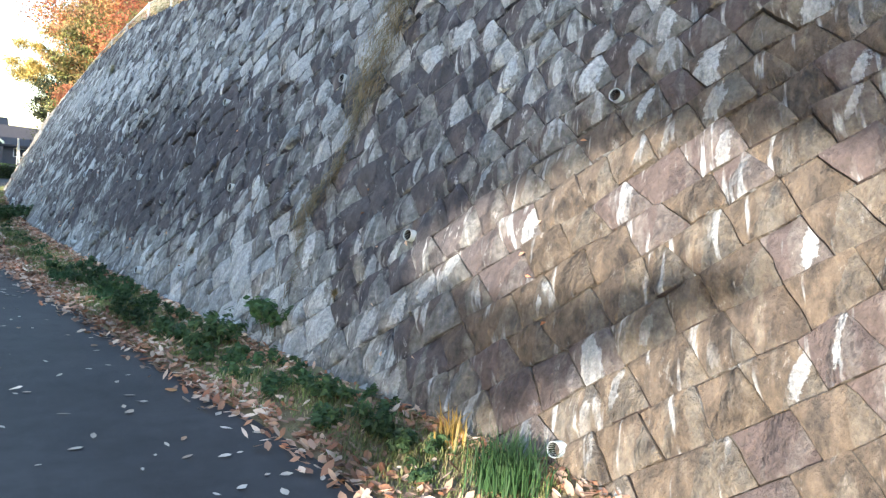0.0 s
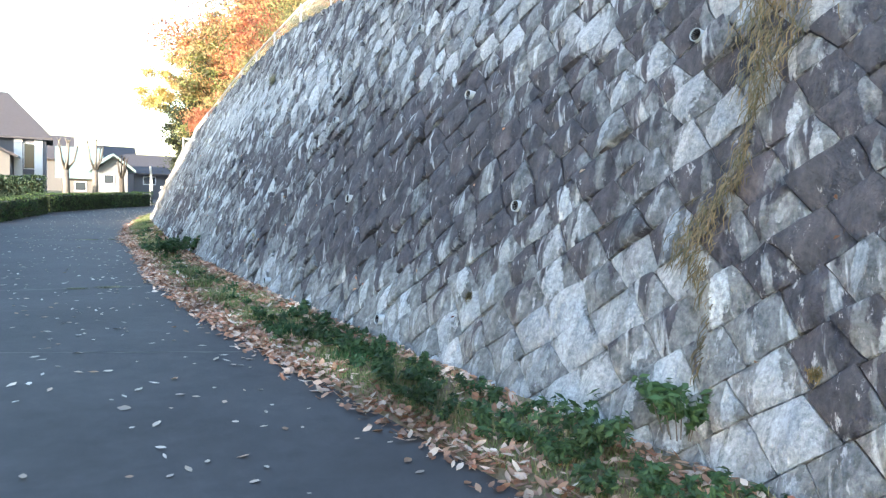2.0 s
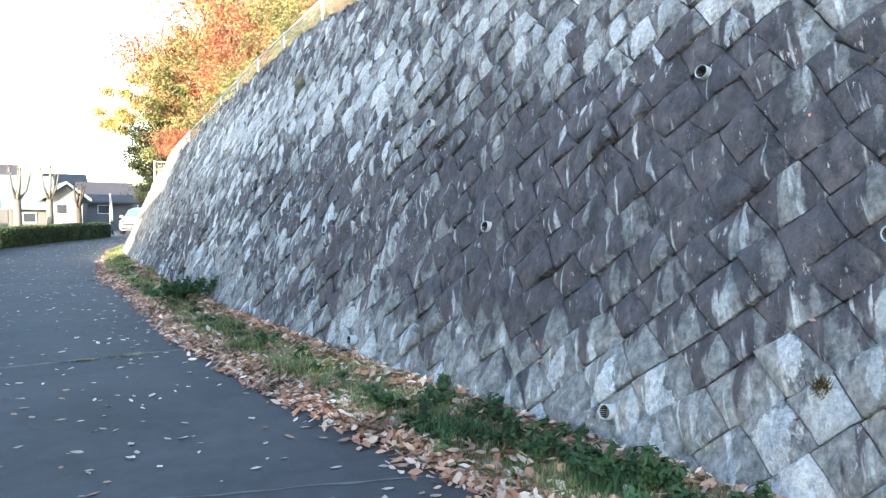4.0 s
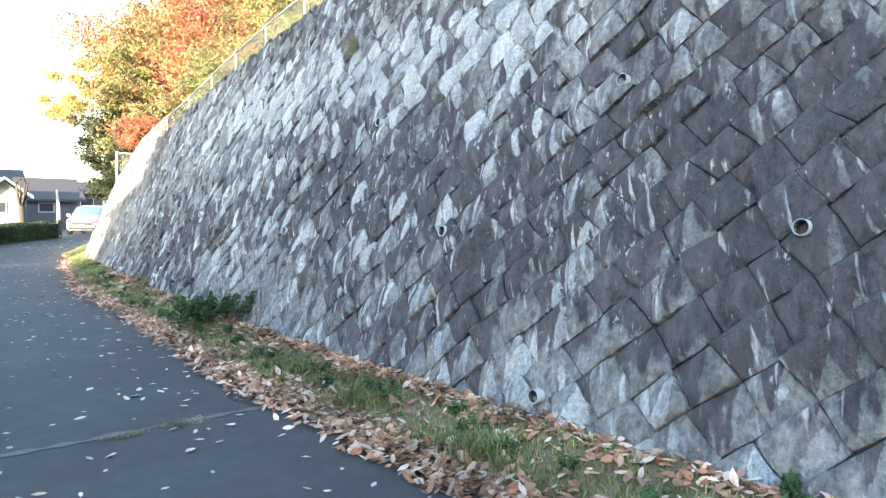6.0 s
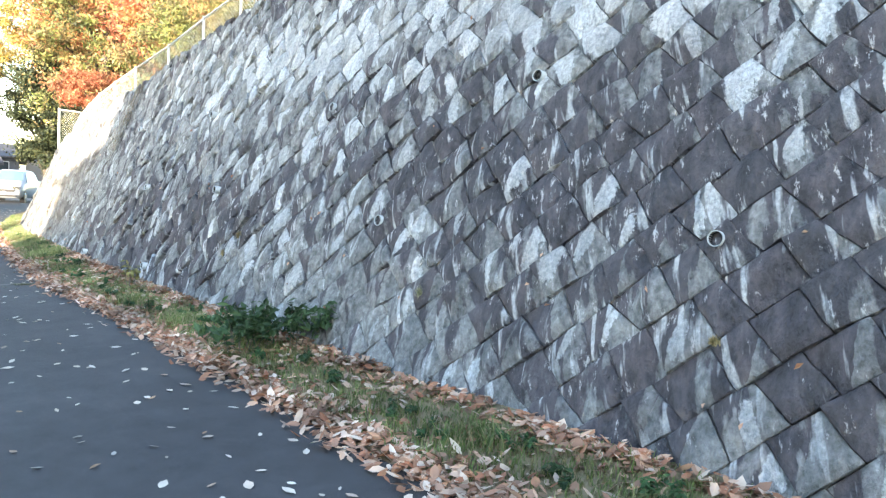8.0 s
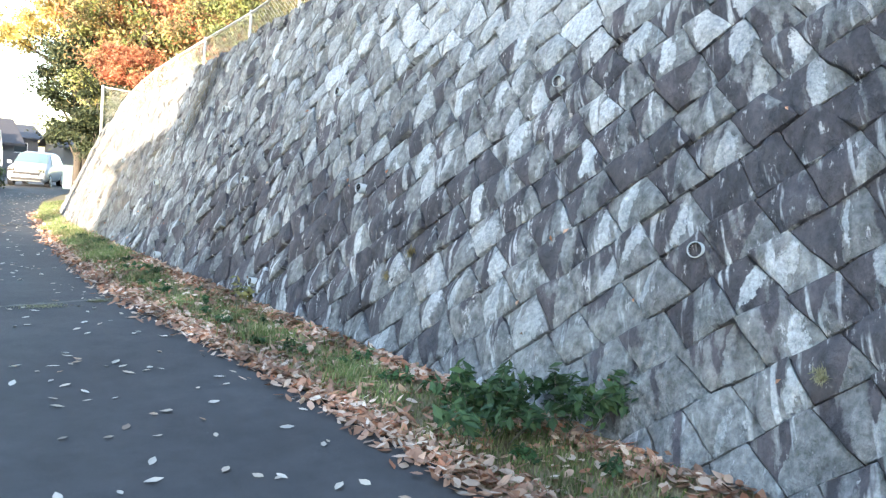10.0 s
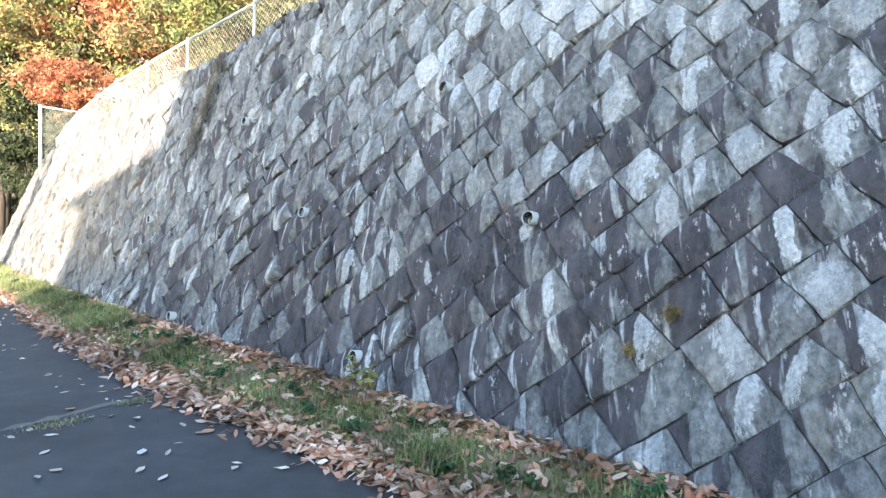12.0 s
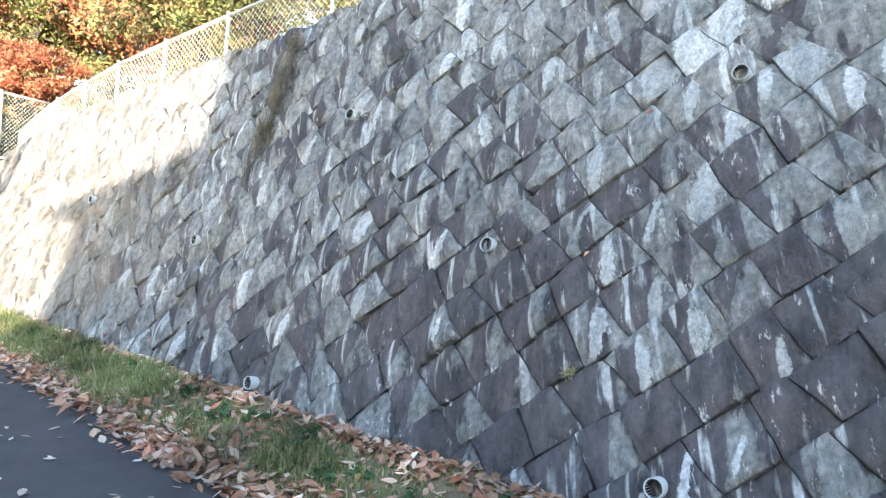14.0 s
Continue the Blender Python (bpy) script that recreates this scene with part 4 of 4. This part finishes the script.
part("windscreen", Shape().add([(-0.72, -1.28, 1.11), (0.72, -1.28, 1.11), (0.58, -0.56, 1.575), (-0.58, -0.56, 1.575), (-0.3, -1.33, 1.12), (0.3, -1.33, 1.12), (0.25, -0.6, 1.60), (-0.25, -0.6, 1.60)],
                               [(0, 4, 7, 3), (4, 5, 6, 7), (5, 1, 2, 6)]).mesh("windscreen", M_GLASS), car, "tinted windscreen")
for sx in (-1, 1):
    part("side_window", Shape().add([(sx * 0.862, -0.95, 1.03), (sx * 0.862, 1.7, 1.04), (sx * 0.70, 1.55, 1.50), (sx * 0.69, -0.5, 1.5)], [(0, 1, 2, 3)]).mesh("side_window", M_GLASS), car, "tinted side window")
    part("headlight", Shape().box((sx * 0.62 - 0.16, -2.16, 0.68), (sx * 0.62 + 0.14, -1.95, 0.83)).mesh("headlight", M_CHROME), car, "clear headlight")
    part("mirror", Shape().box((sx * 0.98 - 0.09, -0.95, 1.02), (sx * 0.98 + 0.09, -0.83, 1.17)).mesh("mirror", M_CAR), car)
    for y in (-1.4, 1.35):
        tyre = part("wheel", Shape().tube([(sx * 0.66, y, 0.31), (sx * 0.87, y, 0.31)], [0.31, 0.31], 20).mesh("wheel", M_BLACK), car, "black tyre")
        part("rim", Shape().tube([(sx * 0.86, y, 0.31), (sx * 0.885, y, 0.31)], [0.19, 0.17], 14).mesh("rim", M_CHROME), tyre, "silver rim")
part("grille", Shape().box((-0.55, -2.26, 0.55), (0.55, -2.15, 0.68)).mesh("grille", M_BLACK), car, "dark grille")
part("bumper_intake", Shape().box((-0.62, -2.26, 0.31), (0.62, -2.12, 0.42)).mesh("bumper_intake", M_BLACK), car)
part("number_plate", Shape().box((-0.17, -2.265, 0.43), (0.17, -2.2, 0.56)).mesh("number_plate", M_WHITE), car, "white number plate")
car.matrix_world = pose(7.3, 54.5, 0.0, 0, 0, -24)
# green bin shed beside the car
shed = tagged(new("garden_fence"), "pale green panel fence beside the parked car", "fence")
for k in range(7):
    part("panel", Shape().box((8.0 + k * 0.62, 52.6 + 0.1 * k, -0.02), (8.58 + k * 0.62, 52.66 + 0.1 * k, 1.15)).mesh("panel", M_TEAL), shed)

# ---- the verge's plants and the fallen leaves ----
M_WEED = leafy("weed_leaf", [(0.045, 0.10, 0.04), (0.065, 0.135, 0.055), (0.085, 0.155, 0.06), (0.05, 0.105, 0.055)], 0.25)
M_GRASS = leafy("verge_grass", [(0.16, 0.24, 0.075), (0.22, 0.30, 0.105), (0.36, 0.34, 0.17), (0.13, 0.20, 0.07), (0.46, 0.41, 0.25)], 0.3)
M_GRASS_GREEN = leafy("green_grass", [(0.045, 0.12, 0.045), (0.07, 0.16, 0.06), (0.06, 0.13, 0.06)], 0.3)
M_DRY = leafy("dry_grass", [(0.34, 0.27, 0.13), (0.26, 0.22, 0.11), (0.20, 0.19, 0.09), (0.40, 0.32, 0.17)], 0.3)
M_WITHERED = leafy("withered_creeper", [(0.20, 0.165, 0.10), (0.13, 0.11, 0.07), (0.27, 0.22, 0.13), (0.10, 0.10, 0.055)], 0.25)
M_GOLD = leafy("yellow_stalk", [(0.40, 0.27, 0.07), (0.34, 0.22, 0.06), (0.44, 0.33, 0.13)], 0.3)
M_LITTER = leafy("fallen_leaf", [(0.44, 0.20, 0.12), (0.56, 0.37, 0.26), (0.82, 0.71, 0.60), (0.30, 0.16, 0.105), (0.58, 0.31, 0.18), (0.76, 0.62, 0.51), (0.50, 0.29, 0.20), (0.34, 0.20, 0.14)], 0.15, 0.7)
M_PALE_LEAF = leafy("pale_fallen_leaf", [(0.62, 0.58, 0.52), (0.54, 0.47, 0.38), (0.68, 0.65, 0.60), (0.40, 0.24, 0.14), (0.60, 0.55, 0.48)], 0.1, 0.6)


def litter(points, size, r, lift=0.0, tilt=0.22):
    """Curled pointed leaves lying at the given places."""
    sh = Shape()
    for p in points:
        a = r.uniform(0, 6.28)
        s = size * r.uniform(0.6, 1.35)
        w = s * r.uniform(0.32, 0.6)
        t1, t2 = r.normal(0, tilt), r.normal(0, tilt)
        d, e = Vector((math.cos(a), math.sin(a), t1)), Vector((-math.sin(a), math.cos(a), t2))
        c = Vector(p) + Vector((0, 0, 0.006 + lift * r.uniform(0, 1)))
        curl = s * r.uniform(0.0, 0.3)
        up = Vector((0, 0, 1))
        k1, k2, k3 = r.uniform(0.3, 1), r.uniform(0.5, 1), r.uniform(0.2, 1)
        sh.add([c - d * s + up * curl * 0.6, c + e * w * 0.85 - d * s * 0.45 + up * curl * k1, c + e * w + d * s * 0.25 + up * curl * k2, c + d * s * 1.05 + up * curl * k3,
                c - e * w + d * s * 0.2 + up * curl * k1, c - e * w * 0.85 - d * s * 0.45 + up * curl * k2, c],
               [(0, 6, 1), (1, 6, 2), (2, 6, 3), (3, 6, 4), (4, 6, 5), (5, 6, 0)])
    return sh


def blades(points, height, lean, r, width=0.004):
    """Grass blades, each bent, as two narrow quads."""
    sh = Shape()
    for p, h in zip(points, height):
        a = r.uniform(0, 6.28)
        d = Vector((math.cos(a), math.sin(a), 0))
        s = Vector((-d.y, d.x, 0)) * width * r.uniform(0.7, 1.4)
        p = Vector(p)
        k = lean * h * r.uniform(0.2, 1.2)
        m, t = p + Vector((0, 0, h * 0.6)) + d * k * 0.35, p + Vector((0, 0, h * r.uniform(0.75, 1.0))) + d * k
        sh.add([p - s, p + s, m + s * 0.8, m - s * 0.8, t], [(0, 1, 2, 3), (3, 2, 4)])
    return sh


def on_verge(y, k):
    """A place on the verge, k from 0 at the road's edge to 1 at the wall's foot."""
    e, b2 = edge_x(y), base_x(y) + 0.04
    x = e + (b2 - e) * k
    return (x, y, strip_z(y, x))


pts, hs = [], []
for _ in range(95000):
    y = rng.uniform(2.5, 40)
    k = float(np.clip(rng.beta(2.2, 2.2), 0.08, 0.97))
    dens = 0.62 + 0.5 * noise.noise(Vector((y * 1.3, k * 2, 4)))
    if rng.uniform() > dens + (0.5 if y > 26 else 0):
        continue
    pts.append(on_verge(y, k))
    hs.append(rng.uniform(0.02, 0.07) * (1.2 if dens > 0.6 else 0.8) * (1.7 if y > 26 else 1))
tagged(new("grass", blades(pts, hs, 0.7, rng).mesh("grass", M_GRASS)), "short patchy grass on the verge below the wall", "grass", kind="stuff")

pts = []
for _ in range(38000):
    y = rng.uniform(2.2, 36)
    u = rng.uniform()
    if u < 0.5:
        k = rng.normal(0.06, 0.13)
    elif u < 0.82:
        k = rng.normal(0.9, 0.1)
    else:
        k = rng.uniform(0, 1)
    if k > 1 or k < -0.3:
        continue
    weight = float(np.interp(y, [2, 5, 9, 12, 20, 28, 36], [0.45, 0.5, 0.55, 0.9, 1.0, 0.6, 0.2]))
    if rng.uniform() > weight * (0.7 + 0.5 * noise.noise(Vector((y * 0.9, 7, k)))):
        continue
    x, yy, z = on_verge(y, max(k, 0.0))
    if k < 0:
        x, z = edge_x(y) + k * 0.9, 0.0
    pts.append((x, y, z))
tagged(new("leaf_litter", litter(pts, 0.039, rng, 0.035, 0.38).mesh("leaf_litter", M_LITTER)), "drift of dry brown and orange fallen leaves", "leaves", kind="stuff")

pts = []
for _ in range(1500):
    y = 2.0 + 44 * rng.uniform() ** 0.9
    e = edge_x(y)
    x = e - abs(rng.normal(0, 1)) * 2.3
    l = float(np.interp(y, [q[0] for q in ROAD_L], [q[1] for q in ROAD_L]))
    if x < l:
        continue
    pts.append((x, y, 0.001))
tagged(new("road_leaves", litter(pts, 0.037, rng, 0.0, 0.1).mesh("road_leaves", M_PALE_LEAF)), "pale fallen leaves scattered over the asphalt", "leaves", kind="stuff")

# pale seams across the asphalt, with moss in them
M_SEAM = plain("sandy_seam", (0.135, 0.135, 0.128), 0.95, vary=0.4, scale=25)
M_MOSS = leafy("moss_blade", [(0.33, 0.34, 0.22), (0.40, 0.40, 0.29), (0.25, 0.27, 0.16)], 0.2)
for y0, y1, xa, wide in ((11.3, 9.8, -3.4, 0.025), (14.35, 14.55, -3.0, 0.05), (22.9, 23.5, -2.2, 0.07), (28.1, 28.7, -1.6, 0.05), (35.0, 35.6, 0.0, 0.05)):
    xb = edge_x(y1) - 0.02
    sh = Shape()
    steps = 60
    for k in range(steps + 1):
        x, y = xa + (xb - xa) * k / steps, y0 + (y1 - y0) * k / steps + 0.03 * noise.noise(Vector((k * 0.4, y0, 0)))
        w = wide * max(0.12, 0.45 + 0.9 * noise.noise(Vector((k * 0.5, y0, 9))))
        sh.v += [(x, y - w, 0.004), (x, y + w, 0.004)]
        if k:
            a = (k - 1) * 2
            sh.f.append((a, a + 2, a + 3, a + 1))
    tagged(new("road_seam", sh.mesh("road_seam", M_SEAM)), "pale sandy seam across the asphalt", "seam", kind="structure")
for x, y, rx, ry in ((0.22, 14.48, 0.22, 0.09), (0.32, 23.2, 0.26, 0.1), (0.9, 23.35, 0.12, 0.06), (-0.2, 14.42, 0.12, 0.05)):
    q = [(x + rng.normal(0, rx * 0.5), y + rng.normal(0, ry * 0.5), 0.002) for _ in range(420)]
    tagged(new("moss_patch", blades(q, [rng.uniform(0.008, 0.024) for _ in q], 1.5, rng, 0.003).mesh("moss_patch", M_MOSS)), "dry moss tuft growing in a seam of the road", "moss", "moss in the road", "stuff")


def weed(x, y, z, spread, tall, count, size, mat, label, seed, lean=(0, 0), category="weed", group="weeds on the verge", name="weed"):
    """A leafy plant: thin stems from one root, leaves along them."""
    q = np.random.default_rng(seed)
    thing = tagged(new(name), label, category, group)
    thing.location = (x, y, z)
    stems, pts, nrm = Shape(), [], []
    n = max(5, count // 26)
    for k in range(n):
        a, o = q.uniform(0, 6.28), spread * math.sqrt(q.uniform(0.02, 1))
        tip = Vector((math.cos(a) * o + lean[0], math.sin(a) * o + lean[1], tall * q.uniform(0.5, 1.0) * (1.1 - 0.5 * o / spread)))
        root = Vector((tip.x * 0.45, tip.y * 0.45, 0))
        mid = (root + tip) / 2 + Vector((0, 0, tall * 0.12))
        stems.tube([root - Vector((0, 0, 0.03)), mid, tip], [0.004, 0.003, 0.0015], 4, False)
        for _ in range(count // n):
            t = q.uniform(0.25, 1.05)
            c = root.lerp(mid, t * 2) if t < 0.5 else mid.lerp(tip, t * 2 - 1)
            off = Vector(q.normal(0, 1, 3)).normalized() * size * 0.9
            pts.append(c + off)
            nrm.append((off.normalized() * 0.5 + Vector((0, 0, 0.8))))
    tagged(part("stalk", stems.mesh("stalk", M_BARK), thing), kind="stuff")
    tagged(part("foliage", leaf_cloud(pts, nrm, size, q, 0.5).mesh("foliage", mat), thing), kind="stuff")


for k in range(64):
    y = 3.2 + k * 0.125 + rng.uniform(-0.1, 0.1)
    kk = rng.uniform(0.3, 0.85)
    x, y, z = on_verge(y, kk)
    weed(x, y, z, rng.uniform(0.14, 0.24), rng.uniform(0.10, 0.22), 150, 0.03, M_WEED, "low dark green leafy weed on the verge", 100 + k)
for k in range(44):
    y = 10.6 + k * 0.46 + rng.uniform(-0.2, 0.2)
    x, y, z = on_verge(y, rng.uniform(0.3, 0.75))
    weed(x, y, z, rng.uniform(0.08, 0.17), rng.uniform(0.07, 0.15), 80, 0.024, M_GRASS_GREEN if k % 3 else M_WEED, "small bright green weed among fallen leaves", 200 + k)
# bush rooted in the wall's joint, and the shrub farther on
weed(2.72, 5.92, 0.30, 0.24, 0.42, 420, 0.042, M_WEED, "dark green bush sprouting from the wall's foot", 301, (-0.12, 0), "bush", "bushes", "bush")
weed(2.38, 6.35, 0.12, 0.34, 0.34, 420, 0.036, M_WEED, "spreading dark green weeds below the wall", 302, (-0.05, 0))
weed(1.5, 18.25, 0.10, 0.48, 0.46, 800, 0.045, M_WEED, "dark green shrub leaning on the wall", 303, (0.0, -0.1), "bush", "bushes", "bush")
weed(1.78, 17.85, 0.16, 0.26, 0.6, 300, 0.045, M_WEED, "tall leafy shoots of the shrub by the wall", 304, (0.08, -0.15), "bush", "bushes", "bush")
weed(1.8, 21.9, 0.14, 0.12, 0.45, 60, 0.045, M_OLIVE, "thin seedling with olive leaves at the wall foot", 305)


def tuft(x, y, z, spread, tall, count, mat, label, name="grass_tuft", width=0.004, lean=0.9):
    thing_pts = [(x + rng.normal(0, spread * 0.4), y + rng.normal(0, spread * 0.4), z) for _ in range(count)]
    tagged(new(name, blades(thing_pts, [tall * rng.uniform(0.5, 1.1) for _ in thing_pts], lean, rng, width).mesh(name, mat)), label, "grass tuft", "grass tufts", "stuff")


x, y, z = on_verge(3.35, 0.8)
tuft(x, y, z, 0.14, 0.28, 40, M_GOLD, "golden yellow withered stalks by the wall", width=0.007, lean=0.5)
x, y, z = on_verge(2.75, 0.62)
tuft(x, y, z, 0.25, 0.3, 600, M_GRASS_GREEN, "fresh green grass tuft by the road", lean=0.6)
for y, k in ((9.0, 0.6), (10.2, 0.5), (12.6, 0.45), (14.0, 0.5), (15.3, 0.6), (19.6, 0.5), (21.0, 0.45), (24.3, 0.5), (26.5, 0.5), (28.5, 0.4), (31.0, 0.4), (33.5, 0.4)):
    x, y, z = on_verge(y, k)
    tuft(x, y, z, 0.3, 0.125, 420, M_GRASS if y > 11 else M_GRASS_GREEN, "thick tuft of verge grass")


def hanging(path, spread, count, length, mat, label):
    """Dry strands hanging down the wall's face along a line of (y, z)."""
    sh = Shape()
    path_y, path_z = [p[0] for p in path], [p[1] for p in path]
    widths = [p[2] for p in path]
    order = np.argsort(path_z)
    zs, ysn, wn = np.array(path_z)[order], np.array(path_y)[order], np.array(widths)[order]
    for _ in range(count):
        z = rng.uniform(zs[0], zs[-1])
        w = float(np.interp(z, zs, wn))
        if rng.uniform() > w * 6:
            continue
        y = float(np.interp(z, zs, ysn)) + rng.normal(0, w * 0.5)
        p, n, along, up = wall_frame(y, z * SLANT)
        p = p + n * rng.uniform(0.03, 0.06 + w * 0.5)
        l = length * rng.uniform(0.4, 1.2)
        drop = (-up + along * rng.normal(0, 0.3) + n * rng.normal(0.05, 0.25)).normalized()
        m, t = p + drop * l * 0.5 + n * 0.03, p + drop * l - n * 0.01
        s = along * rng.uniform(0.002, 0.006)
        sh.add([p - s, p + s, m + s, m - s, t], [(0, 1, 2, 3), (3, 2, 4)])
    tagged(new("hanging_grass", sh.mesh("hanging_grass", mat)), label, "dry grass", "dry growth on the wall")


hanging([(6.4, 4.6, 0.16), (6.4, 3.6, 0.2), (6.3, 3.1, 0.3), (6.2, 2.6, 0.2), (6.15, 2.2, 0.02), (6.12, 1.8, 0.08), (6.25, 1.35, 0.14), (6.0, 1.05, 0.015), (5.9, 0.6, 0.012)], 0.1, 2600, 0.17, M_WITHERED,
        "dry brown creeper and grass hanging down the wall")
hanging([(26.75, 3.4, 0.11), (26.68, 2.8, 0.13), (26.6, 2.3, 0.15), (26.6, 2.0, 0.03), (26.63, 1.7, 0.012), (26.6, 1.0, 0.02), (26.7, 0.7, 0.01)], 0.1, 1700, 0.16, M_WITHERED,
        "withered grass hanging from the wall's top")
for y, z, s, mat, lab in ((17.55, 3.72, 0.16, M_MOSS, "small green and yellow grass tuft on the wall"), (19.9, 0.95, 0.06, M_DRY, "dry weed in a wall joint"), (20.1, 0.72, 0.05, M_DRY, "dry weed in a wall joint"),
                          (8.2, 0.72, 0.06, M_DRY, "withered weed in a wall joint"), (5.3, 0.75, 0.05, M_DRY, "dead leaves caught on a stone"), (22.9, 0.75, 0.05, M_MOSS, "seedling in a joint"),
                          (14.2, 0.8, 0.04, M_DRY, "dry weed in a wall joint"), (16.6, 0.75, 0.05, M_MOSS, "small fern in a wall joint")):
    p, n, along, up = wall_frame(y, z * SLANT)
    sh = Shape()
    for _ in range(int(2600 * s)):
        d = (n * rng.uniform(0.3, 1) + up * rng.normal(0.3, 0.7) + along * rng.normal(0, 0.7)).normalized()
        q = p + along * rng.normal(0, s * 0.35) + up * rng.normal(0, s * 0.3) + n * 0.03
        l = s * rng.uniform(0.5, 1.2)
        w = along * 0.004
        sh.add([q - w, q + w, q + d * l], [(0, 1, 2)])
    tagged(new("wall_weed", sh.mesh("wall_weed", mat)), lab, "weed", "weeds on the wall")
# leaves caught in the joints of the wall
sh = Shape()
r2 = np.random.default_rng(5)
for _ in range(80):
    y, z = r2.uniform(3, 31), abs(r2.normal(0, 1.1)) + 0.15
    if z > top_z(y) - 0.3:
        continue
    p, n, along, up = wall_frame(y, z * SLANT)
    a = (along * r2.normal(0, 1) + up * r2.normal(0, 1)).normalized() * r2.uniform(0.015, 0.03)
    c = n.cross(a) * 0.45
    p = p + n * 0.06
    sh.add([p - a, p + c + n * 0.02, p + a + n * 0.015, p - c + n * 0.02, p], [(0, 4, 1), (1, 4, 2), (2, 4, 3), (3, 4, 0)])
tagged(new("caught_leaves", sh.mesh("caught_leaves", M_LITTER)), "brown leaves caught in the wall's joints", "leaves", kind="stuff")

# ---- the stones of the wall, last ----
rest, rest_local = Shape(), []
for k in range(int(-8.5 * 0.707 / ROW), int((41.5 + 5.6) * 0.707 / ROW)):
    for n_stone, corners in enumerate(course(k)):
        y, s = sum(c[0] for c in corners) / 4, sum(c[1] for c in corners) / 4
        near = 3.2 < y < 24.3 and 0.25 < s < 1.62
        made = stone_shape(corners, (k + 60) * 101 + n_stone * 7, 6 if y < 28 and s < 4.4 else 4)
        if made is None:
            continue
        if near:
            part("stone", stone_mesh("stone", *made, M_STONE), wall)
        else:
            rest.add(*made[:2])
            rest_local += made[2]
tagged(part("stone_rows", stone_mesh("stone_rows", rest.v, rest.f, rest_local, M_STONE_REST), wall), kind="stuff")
